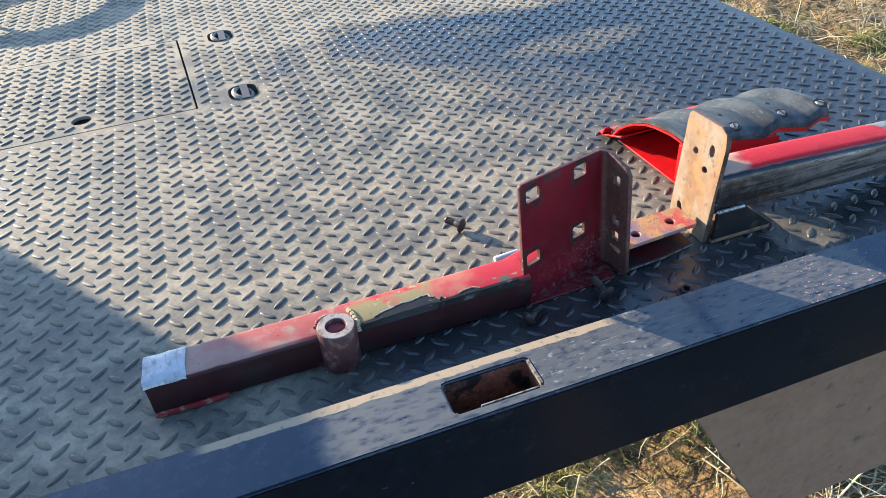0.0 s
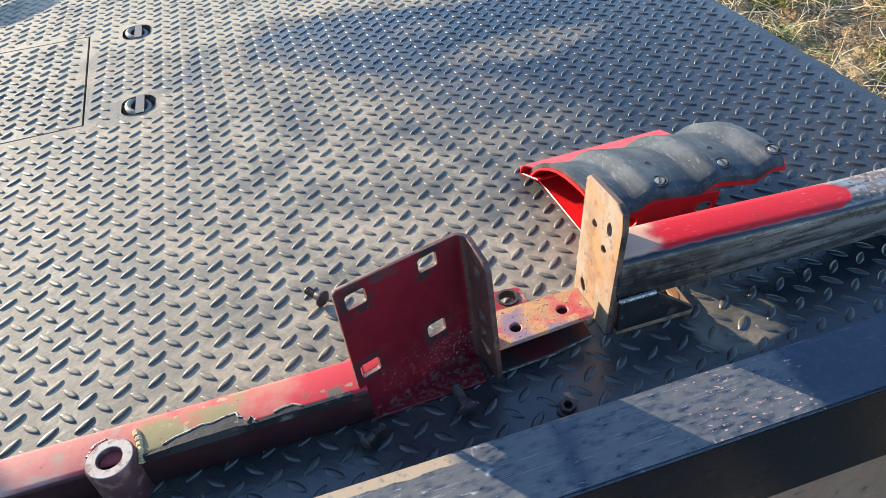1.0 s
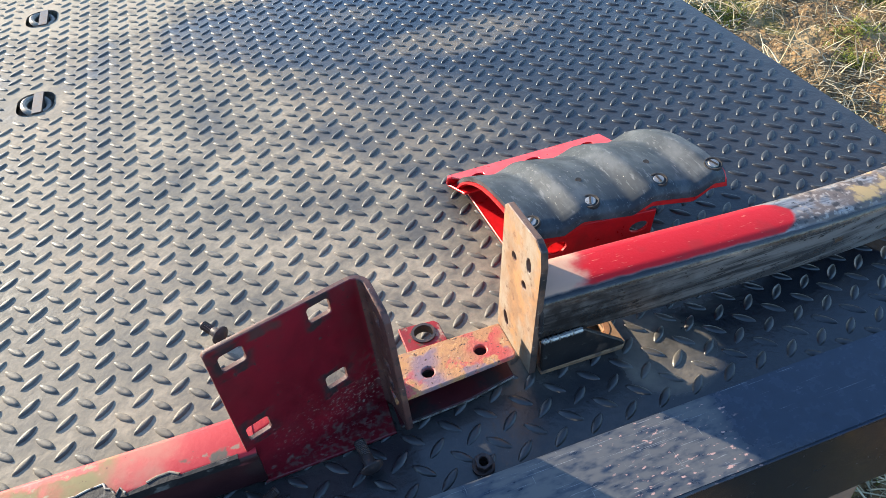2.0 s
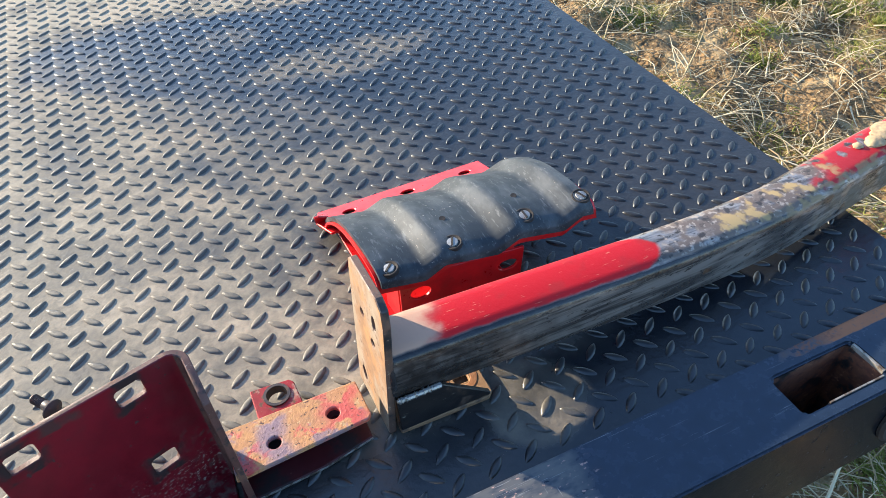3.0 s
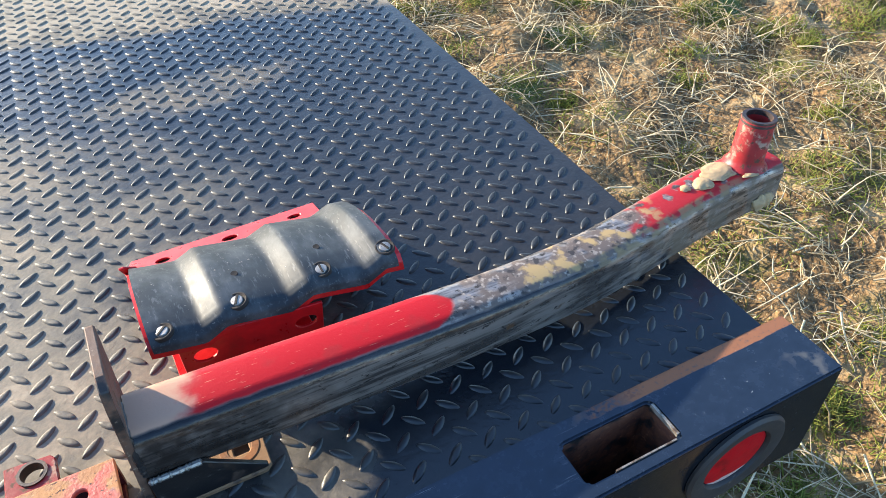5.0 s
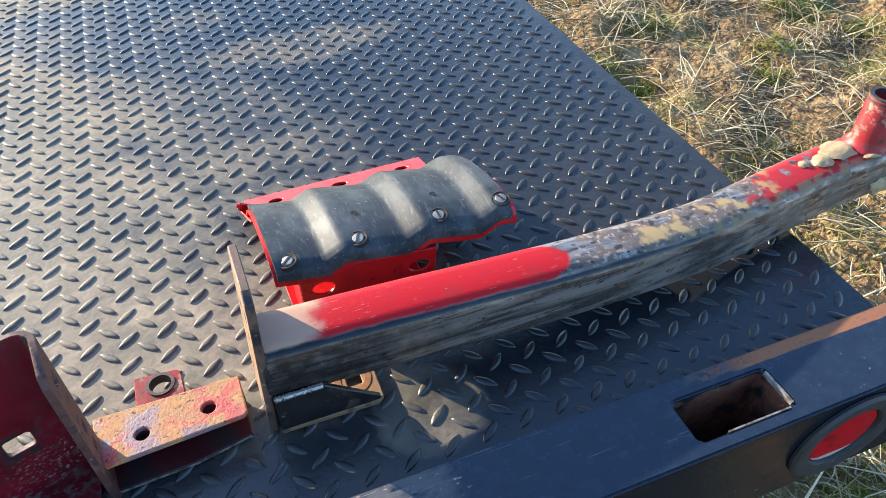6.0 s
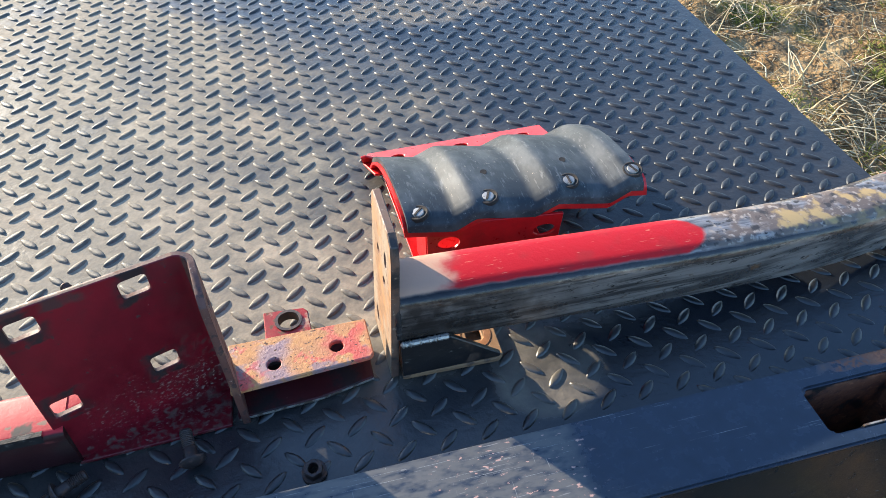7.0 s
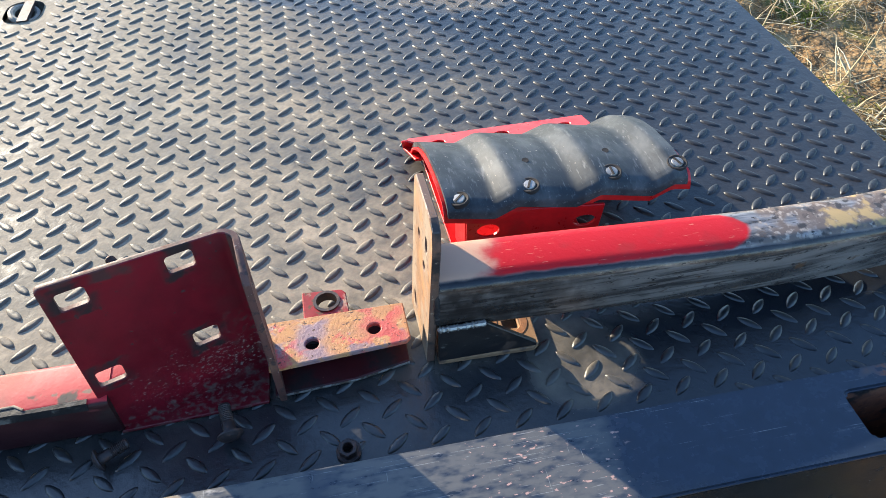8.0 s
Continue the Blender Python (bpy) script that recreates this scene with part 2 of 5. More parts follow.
M_SHIELD = material("black_shield_plastic", (0.026, 0.030, 0.033), 0.53, 0, [
    ((0.065, 0.070, 0.073), 0.50, 26, 0.42, 0.66, 10, (1, 0.5, 1)),
    ((0.095, 0.098, 0.098), 0.52, 260, 0.54, 0.70, 10, (1, 0.18, 1)),
    ((0.26, 0.23, 0.19), 0.6, 190, 0.66, 0.70, 10, ONE)], [(160, 0.0003), (30, 0.0006)], coat=0.0, spec=0.24)
M_STEEL = material("bright_screw_steel", (0.30, 0.285, 0.265), 0.45, 0.8, [((0.12, 0.10, 0.08), 0.6, 300, 0.55, 0.7, 6, ONE)], [(600, 0.0002)])
M_PIN = material("pin_steel", (0.62, 0.61, 0.60), 0.4, 0.5, [((0.35, 0.33, 0.31), 0.5, 150, 0.5, 0.7, 6, ONE)], [(300, 0.0002)])
M_DUSTSTEEL = material("dusty_ring_steel", (0.17, 0.15, 0.125), 0.6, 0.2, [((0.30, 0.26, 0.20), 0.8, 120, 0.45, 0.65, 8, ONE)], [(300, 0.0003)])
M_DARKSTEEL = material("dark_bolt_steel", (0.040, 0.028, 0.026), 0.5, 0.3, [((0.12, 0.060, 0.040), 0.8, 150, 0.5, 0.68, 7, ONE)], [(500, 0.0004)])
# near black, painting the shade in slots, recesses, vents and the hatch well
M_HOLE_SHADE = material("hole_shade", (0.02, 0.015, 0.012), 0.9)
M_TAPE = material("silver_tape", (0.62, 0.63, 0.65), 0.32, 0.3, [((0.36, 0.36, 0.36), 0.5, 60, 0.5, 0.70, 9, (3, 1, 1))], [(40, 0.003)])
# pale, so the unseen box bounces some light into its own shade
M_GALV = material("galvanized_sheet", (0.52, 0.53, 0.54), 0.55, 0.2, [((0.40, 0.41, 0.42), 0.5, 18, 0.45, 0.6, 5, ONE)], [(40, 0.001)])
M_RUBBER = material("grommet_rubber", (0.02, 0.02, 0.022), 0.6, 0, [(DUST, 0.9, 90, 0.62, 0.8, 8, ONE)], [(300, 0.0002)])
M_LENS = material("red_lamp_lens", (0.40, 0.003, 0.009), 0.5, 0, [((0.22, 0.003, 0.006), 0.5, 60, 0.5, 0.7, 6, ONE)], [(140, 0.0006)], spec=0.12)
zones(M_LENS, [(0.9, 1.3, 1.05, 1.087, 0.004, (0.42, 0.32, 0.32), 0.7, 0, 0, 0, ONE)], upright=True)
M_FLAP = material("dusty_mud_flap", (0.195, 0.108, 0.066), 0.85, 0, [((0.23, 0.135, 0.085), 0.9, 8, 0.45, 0.7, 7, ONE), ((0.05, 0.045, 0.04), 0.8, 30, 0.6, 0.75, 8, ONE)], [(30, 0.002)])
M_UNDER = material("frame_paint", (0.014, 0.014, 0.016), 0.5, 0, [(DUST, 0.9, 7, 0.55, 0.8, 8, ONE)], [(100, 0.0004)])


def deck_material(name, plate=True):
    """Black gloss paint under a film of pale dust that lies thick on one part of the deck and thin or wiped off elsewhere."""
    m = bpy.data.materials.new(name)
    m.use_nodes = True
    nt = m.node_tree
    n, l = nt.nodes, nt.links
    p = n["Principled BSDF"]
    geo = n.new("ShaderNodeNewGeometry")

    def noise_at(scale, detail, rough=0.6):
        t = n.new("ShaderNodeTexNoise")
        t.inputs["Scale"].default_value, t.inputs["Detail"].default_value, t.inputs["Roughness"].default_value = scale, detail, rough
        l.new(geo.outputs["Position"], t.inputs["Vector"])
        return t

    def calc(op, a, b=0.0, c=0.0):
        x = n.new("ShaderNodeMath")
        x.operation = op
        for sock, v in zip(x.inputs, (a, b, c)):
            if isinstance(v, bpy.types.NodeSocket):
                l.new(v, sock)
            else:
                sock.default_value = v
        return x.outputs[0]

    def step(v, low, high, a=0.0, b=1.0):
        x = n.new("ShaderNodeMapRange")
        x.interpolation_type = "SMOOTHSTEP"
        l.new(v, x.inputs[0])
        for i, w in enumerate((low, high, a, b)):
            x.inputs[i + 1].default_value = w
        return x.outputs[0]

    warp = noise_at(3.2, 4)
    sep = n.new("ShaderNodeSeparateXYZ")
    l.new(geo.outputs["Position"], sep.inputs[0])
    wsep = n.new("ShaderNodeSeparateColor")
    l.new(warp.outputs["Color"], wsep.inputs[0])
    x = calc("ADD", sep.outputs[0], calc("MULTIPLY_ADD", wsep.outputs[0], 0.42, -0.21))
    y = calc("ADD", sep.outputs[1], calc("MULTIPLY_ADD", wsep.outputs[1], 0.16, -0.08))
    # wiped area: right of a slanting edge, and short of a line across the deck
    edge = calc("ADD", x, calc("MULTIPLY", y, 0.28))
    ragged = noise_at(9, 8, 0.65)
    edge = calc("ADD", edge, calc("MULTIPLY_ADD", ragged.outputs["Fac"], 0.34, -0.17))
    wiped = calc("ADD", calc("MULTIPLY", step(edge, 0.76, 0.90), 0.52), calc("MULTIPLY", step(edge, 0.88, 1.12), 0.48))
    wiped = calc("MULTIPLY", wiped, step(calc("ADD", y, calc("MULTIPLY", x, 0.25)), 1.91, 1.86))
    # an oval band and a small spot come out darker than the rest
    patch_x = calc("POWER", calc("DIVIDE", calc("SUBTRACT", x, 0.66), 0.40), 2.0)
    patch_y = calc("POWER", calc("DIVIDE", calc("SUBTRACT", calc("ADD", y, calc("MULTIPLY", x, 0.16)), 1.66), 0.17), 2.0)
    patch = step(calc("ADD", patch_x, patch_y), 1.10, 0.85)
    spot_x = calc("POWER", calc("DIVIDE", calc("SUBTRACT", x, 0.14), 0.055), 2.0)
    spot_y = calc("POWER", calc("DIVIDE", calc("SUBTRACT", y, 1.64), 0.075), 2.0)
    patch = calc("MAXIMUM", patch, calc("MULTIPLY", step(calc("ADD", spot_x, spot_y), 1.2, 0.6), 0.6))
    worn = noise_at(11, 7, 0.65)
    fine = noise_at(90, 6, 0.7)
    patchy = step(worn.outputs["Fac"], 0.34, 0.66)
    # film thinned along the rear strip, which also deepens the shade there
    near = calc("MULTIPLY", step(y, 0.74, 0.66), step(x, -0.10, 0.10))
    dust = calc("MULTIPLY", calc("SUBTRACT", 1.0, calc("MULTIPLY", wiped, 0.95)), calc("SUBTRACT", 1.0, calc("MULTIPLY", near, 0.91)))
    dust = calc("MULTIPLY", dust, calc("SUBTRACT", 1.0, calc("MULTIPLY", patch, 0.62)))
    # dusty pale spot painted where sun passing under the arm lands on the deck
    sun_pool_x = calc("POWER", calc("DIVIDE", calc("SUBTRACT", sep.outputs[0], 0.715), 0.058), 2.0)
    sun_pool_y = calc("POWER", calc("DIVIDE", calc("SUBTRACT", sep.outputs[1], 0.650), 0.056), 2.0)
    dust = calc("MAXIMUM", dust, calc("MULTIPLY", step(calc("ADD", calc("ADD", sun_pool_x, sun_pool_y), calc("MULTIPLY_ADD", ragged.outputs["Fac"], 1.2, -0.6)), 1.2, 0.6), 0.46))
    # dusty smears left within the wiped area
    for cx, cy, rx, ry, most in ((0.80, 1.435, 0.22, 0.060, 0.50), (0.60, 1.615, 0.10, 0.050, 0.40)):
        sx = calc("POWER", calc("DIVIDE", calc("SUBTRACT", x, cx), rx), 2.0)
        sy = calc("POWER", calc("DIVIDE", calc("SUBTRACT", y, cy), ry), 2.0)
        smear = step(calc("ADD", calc("ADD", sx, sy), calc("MULTIPLY_ADD", ragged.outputs["Fac"], 1.6, -0.8)), 1.3, 0.3)
        dust = calc("MAXIMUM", dust, calc("MULTIPLY", smear, most))
    dust = calc("MULTIPLY", dust, calc("MULTIPLY_ADD", patchy, 0.6, 0.4))
    dust = calc("MULTIPLY", dust, step(fine.outputs["Fac"], 0.2, 0.65, 0.6, 1.0))
    grit = calc("MULTIPLY", step(noise_at(520, 3, 0.5).outputs["Fac"], 0.73, 0.76), 0.45)
    dust = calc("MAXIMUM", dust, grit)
    far = step(y, 1.70, 1.82, 1.0, 1.7)
    amount = calc("MINIMUM", calc("MULTIPLY", calc("MULTIPLY", dust, far), 1.0 if plate else 0.55), 1.0)
    mix = n.new("ShaderNodeMix")
    mix.data_type = "RGBA"
    ins = [i for i in mix.inputs if i.enabled]
    l.new(amount, ins[0])
    ins[1].default_value = (0.012, 0.0145, 0.019, 1) if plate else (0.013, 0.015, 0.018, 1)
    tint = n.new("ShaderNodeValToRGB")
    for i, (at, c) in enumerate(((0.30, (0.25, 0.222, 0.172)), (0.70, (0.375, 0.30, 0.215)))):
        tint.color_ramp.elements[i].position = at
        tint.color_ramp.elements[i].color = (*c, 1)
    mid = tint.color_ramp.elements.new(0.5)
    mid.color = (0.335, 0.283, 0.208, 1)
    l.new(noise_at(5.5, 6).outputs["Fac"], tint.inputs[0])
    l.new(tint.outputs[0], ins[2])
    l.new([o for o in mix.outputs if o.enabled][0], p.inputs["Base Color"])
    l.new(calc("MULTIPLY_ADD", near, 0.24, step(amount, 0.0, 0.7, 0.33 if plate else 0.42, 0.10)), p.inputs["Specular IOR Level"])
    gloss = step(amount, 0.0, 0.8, 0.30 if plate else 0.44, 0.80)
    # the strip along the rear beam has kept its gloss
    l.new(calc("SUBTRACT", gloss, calc("MULTIPLY", calc("MULTIPLY", near, step(amount, 0.3, 0.05)), 0.10)), p.inputs["Roughness"])
    b = n.new("ShaderNodeBump")
    b.inputs["Distance"].default_value = 0.0006
    l.new(noise_at(140, 5).outputs["Fac"], b.inputs["Height"])
    b2 = n.new("ShaderNodeBump")
    b2.inputs["Distance"].default_value = 0.0012
    l.new(noise_at(16, 3).outputs["Fac"], b2.inputs["Height"])
    l.new(b.outputs[0], b2.inputs["Normal"])
    l.new(b2.outputs[0], p.inputs["Normal"])
    return m


M_DECK, M_LUG = deck_material("deck_paint"), deck_material("deck_lug_paint", False)


# ---- mesh helpers ----
def thing(name, at, label, category, group="", kind=""):
    ob = new(name)
    ob.empty_display_size = 0.05
    ob.location = at
    return tagged(ob, label, category, group, kind)


def part(name, bm, mats, parent, label="", smooth=False):
    """One bmesh, in the thing's own coordinates, as one mesh object under parent."""
    me = bpy.data.meshes.new(name)
    bmesh.ops.recalc_face_normals(bm, faces=bm.faces[:])
    if smooth:
        for fc in bm.faces:
            fc.smooth = True
    bm.to_mesh(me)
    bm.free()
    for m in (mats if isinstance(mats, (list, tuple)) else [mats]):
        me.materials.append(m)
    if smooth:
        me.set_sharp_from_angle(angle=radians(38))
    ob = new(name, me)
    ob.parent = parent
    if label:
        tagged(ob, label)
    return ob


def soften(bm, width, segments=1, angle=35):
    edges = [e for e in bm.edges if len(e.link_faces) == 2 and e.calc_face_angle(0) > radians(angle)]
    if edges:
        bmesh.ops.bevel(bm, geom=edges, offset=width, segments=segments, affect="EDGES", clamp_overlap=True)
    return bm


def box(x0, x1, y0, y1, z0, z1, soft=0.0, bm=None):
    bm = bm or bmesh.new()
    v = [bm.verts.new((x, y, z)) for z in (z0, z1) for x, y in ((x0, y0), (x1, y0), (x1, y1), (x0, y1))]
    for q in ((3, 2, 1, 0), (4, 5, 6, 7), (0, 1, 5, 4), (1, 2, 6, 5), (2, 3, 7, 6), (3, 0, 4, 7)):
        bm.faces.new([v[i] for i in q])
    return soften(bm, soft) if soft else bm


def ring_points(cx, cy, rx, ry=None, n=20, turn=0.0):
    ry = ry or rx
    return [(cx + rx * math.cos(a) * math.cos(turn) - ry * math.sin(a) * math.sin(turn),
             cy + rx * math.cos(a) * math.sin(turn) + ry * math.sin(a) * math.cos(turn)) for a in (2 * math.pi * i / n for i in range(n))]


def square_points(cx, cy, w, h, r=0.0015):
    w, h = w / 2, h / 2
    out = []
    for sx, sy, a0 in ((1, 1, 0), (-1, 1, 90), (-1, -1, 180), (1, -1, 270)):
        for k in range(3):
            a = radians(a0 + 45 * k)
            out.append((cx + sx * (w - r) + r * math.cos(a), cy + sy * (h - r) + r * math.sin(a)))
    return out


def plate(outline, holes, thick, m=Matrix(), soft=0.0):
    """A flat plate in its own x, y with real holes, thick along z from 0, placed by m."""
    bm = bmesh.new()
    rims = {0: [], 1: []}
    for loop in (outline, *holes):
        rows = [[bm.verts.new((x, y, z)) for x, y in loop] for z in (0.0, thick)]
        n = len(loop)
        for k, row in enumerate(rows):
            rims[k] += [bm.edges.new((row[i], row[(i + 1) % n])) for i in range(n)]
        for i in range(n):
            j = (i + 1) % n
            bm.faces.new((rows[0][i], rows[0][j], rows[1][j], rows[1][i]))
    for k in (0, 1):
        bmesh.ops.triangle_fill(bm, use_beauty=True, edges=rims[k])
    bmesh.ops.recalc_face_normals(bm, faces=bm.faces[:])
    if soft:
        soften(bm, soft)
    bm.transform(m)
    return bm


def axes(origin, xdir, ydir):
    """The matrix that lays plate coordinates along xdir and (about) ydir at origin."""
    x = Vector(xdir).normalized()
    z = x.cross(Vector(ydir)).normalized()
    y = z.cross(x)
    m = Matrix((x, y, z)).transposed().to_4x4()
    m.translation = origin
    return m


def lathe(profile, m=Matrix(), n=24, bm=None):
    """A turned body: profile of (radius, height) round z; ends with radius 0 are closed."""
    bm = bm or bmesh.new()
    rows = []
    for r, z in profile:
        rows.append([bm.verts.new(m @ Vector((0, 0, z)))] if r < 1e-6 else
                    [bm.verts.new(m @ Vector((r * math.cos(2 * math.pi * i / n), r * math.sin(2 * math.pi * i / n), z))) for i in range(n)])
    for a, b in zip(rows, rows[1:]):
        for i in range(n):
            j = (i + 1) % n
            q = [a[i % len(a)], a[j % len(a)], b[j % len(b)], b[i % len(b)]]
            q = list(dict.fromkeys(q))
            if len(q) > 2:
                bm.faces.new(q)
    return bm


def rounded_section(w, h, r, k=5):
    out = []
    for sx, sy, a0 in ((1, 1, 0), (-1, 1, 90), (-1, -1, 180), (1, -1, 270)):
        for i in range(k):
            a = radians(a0 + 90 * i / (k - 1))
            out.append((sx * (w / 2 - r) + r * math.cos(a), sy * (h / 2 - r) + r * math.sin(a)))
    return out


def sweep(path, section, wall=0.0, depth=0.03, open_end=(False, False)):
    """A section (across, up) carried along a path of points that runs mostly level. Open ends show the wall and the inside."""
    bm = bmesh.new()
    pts = [Vector(p) for p in path]
    frames = []
    for i, p in enumerate(pts):
        d = (pts[min(i + 1, len(pts) - 1)] - pts[max(i - 1, 0)]).normalized()
        side = d.cross(Vector((0, 0, 1))).normalized()
        frames.append((p, side, side.cross(d).normalized(), d))
    rows = [[bm.verts.new(p + s * a + u * b) for a, b in section] for p, s, u, d in frames]
    n = len(section)
    for a, b in zip(rows, rows[1:]):
        for i in range(n):
            bm.faces.new((a[i], a[(i + 1) % n], b[(i + 1) % n], b[i]))
    for end, row, (p, s, u, d), way in ((0, rows[0], frames[0], 1), (1, rows[-1], frames[-1], -1)):
        if not open_end[end]:
            bm.faces.new(row)
            continue
        w = max(abs(a) for a, b in section)
        h = max(abs(b) for a, b in section)
        inner = [(a * (w - wall) / w, b * (h - wall) / h) for a, b in section]
        lip = [bm.verts.new(p + s * a + u * b) for a, b in inner]
        deep = [bm.verts.new(p + d * (way * depth) + s * a + u * b) for a, b in inner]
        for q, r in ((row, lip), (lip, deep)):
            for i in range(n):
                bm.faces.new((q[i], q[(i + 1) % n], r[(i + 1) % n], r[i]))
        bm.faces.new(deep)
    return bm


def bead(points, r, seed=0):
    """A lumpy weld bead along points."""
    rnd = random.Random(seed)
    bm = bmesh.new()
    pts = [Vector(p) for p in points]
    rows = []
    total = 34
    for i in range(total):
        f = i / (total - 1) * (len(pts) - 1)
        k = min(int(f), len(pts) - 2)
        p = pts[k].lerp(pts[k + 1], f - k)
        d = (pts[k + 1] - pts[k]).normalized()
        s = d.cross(Vector((0.3, 0.2, 1))).normalized()
        u = s.cross(d)
        rr = r * (0.35 if i in (0, total - 1) else rnd.uniform(0.78, 1.16))
        rows.append([bm.verts.new(p + s * rr * math.cos(a) + u * rr * math.sin(a)) for a in (2 * math.pi * j / 8 for j in range(8))])
    for a, b in zip(rows, rows[1:]):
        for i in range(8):
            bm.faces.new((a[i], a[(i + 1) % 8], b[(i + 1) % 8], b[i]))
    bm.faces.new(rows[0])
    bm.faces.new(rows[-1])
    return bm


def lump(at, rx, ry, rz, seed):
    bm = bmesh.new()
    bmesh.ops.create_icosphere(bm, subdivisions=3, radius=1)
    for v in bm.verts:
        k = 1 + 0.35 * noise.noise(v.co * 1.7 + Vector((seed, seed * 2, 0)))
        v.co = Vector((v.co.x * rx * k, v.co.y * ry * k, v.co.z * rz * k)) + Vector(at)
    return bm


# ---- ground ----
GROUND_Z = -1.15


def ground_height(x, y):
    v = Vector((x, y, 0))
    # clods and ruts round the trailer, smooth land beyond
    rough = max(0.0, 1.0 - max(0.0, -1.5 - x, x - 6.0, -1.5 - y, y - 6.0) / 0.5)
    return GROUND_Z + 0.05 * noise.noise(v * 0.7) * min(1.0, 0.2 + rough) + rough * (0.050 * noise.noise(v * 2.3 + Vector((7, 1, 0))) + 0.045 * noise.noise(v * 5.5) + 0.022 * noise.noise(v * 12))


def ground_material():
    m = bpy.data.materials.new("dry_grass_soil")
    m.use_nodes = True
    nt = m.node_tree
    n, l = nt.nodes, nt.links
    p = n["Principled BSDF"]
    p.inputs["Roughness"].default_value = 0.95
    p.inputs["Specular IOR Level"].default_value = 0.15
    geo = n.new("ShaderNodeNewGeometry")
    last = None
    for scale, detail, low, high, colour in ((1.1, 5, 0, 0, (0.27, 0.160, 0.070)), (40, 8, 0.42, 0.62, (0.10, 0.065, 0.034)), (5, 7, 0.52, 0.64, (0.36, 0.25, 0.125)),
                                             (2.2, 6, 0.55, 0.68, (0.09, 0.12, 0.03)), (130, 4, 0.58, 0.7, (0.40, 0.32, 0.19))):
        if last is None:
            c = n.new("ShaderNodeRGB")
            c.outputs[0].default_value = (*colour, 1)
            last = c.outputs[0]
            continue
        t = n.new("ShaderNodeTexNoise")
        t.inputs["Scale"].default_value, t.inputs["Detail"].default_value = scale, detail
        l.new(geo.outputs["Position"], t.inputs["Vector"])
        mr = n.new("ShaderNodeMapRange")
        mr.inputs[1].default_value, mr.inputs[2].default_value = low, high
        l.new(t.outputs["Fac"], mr.inputs[0])
        mx = n.new("ShaderNodeMix")
        mx.data_type = "RGBA"
        ins = [i for i in mx.inputs if i.enabled]
        l.new(mr.outputs[0], ins[0])
        l.new(last, ins[1])
        ins[2].default_value = (*colour, 1)
        last = [o for o in mx.outputs if o.enabled][0]
    l.new(last, p.inputs["Base Color"])
    b = n.new("ShaderNodeBump")
    b.inputs["Distance"].default_value = 0.05
    t = n.new("ShaderNodeTexNoise")
    t.inputs["Scale"].default_value, t.inputs["Detail"].default_value = 25, 8
    l.new(geo.outputs["Position"], t.inputs["Vector"])
    l.new(t.outputs["Fac"], b.inputs["Height"])
    l.new(b.outputs[0], p.inputs["Normal"])
    return m


def blade_material(name, colours, rough=0.8):
    m = bpy.data.materials.new(name)
    m.use_nodes = True
    n, l = m.node_tree.nodes, m.node_tree.links
    p = n["Principled BSDF"]
    p.inputs["Roughness"].default_value = rough
    p.inputs["Specular IOR Level"].default_value = 0.25
    geo = n.new("ShaderNodeNewGeometry")
    ramp = n.new("ShaderNodeValToRGB")
    while len(ramp.color_ramp.elements) < len(colours):
        ramp.color_ramp.elements.new(0.5)
    for i, c in enumerate(colours):
        ramp.color_ramp.elements[i].position = i / (len(colours) - 1)
        ramp.color_ramp.elements[i].color = (*c, 1)
    l.new(geo.outputs["Random Per Island"], ramp.inputs[0])
    l.new(ramp.outputs[0], p.inputs["Base Color"])
    return m


def build_ground():
    # fine near the trailer, coarse out to the horizon, one sheet
    steps = sorted(set([round(-400 * (0.62 ** i), 3) for i in range(9)] + [round(-2 + 0.05 * i, 3) for i in range(170)] + [round(6.6 + 400 * (0.62 ** i), 3) for i in range(9)]))
    n = len(steps)
    verts = [(x, y, ground_height(x, y)) for y in steps for x in steps]
    faces = [(j * n + i, j * n + i + 1, (j + 1) * n + i + 1, (j + 1) * n + i) for j in range(n - 1) for i in range(n - 1)]
    me = bpy.data.meshes.new("ground")
    me.from_pydata(verts, [], faces)
    me.polygons.foreach_set("use_smooth", [True] * len(me.polygons))
    me.materials.append(ground_material())
    tagged(new("ground", me), "sandy soil with matted dry grass beside the trailer", "ground", kind="structure")


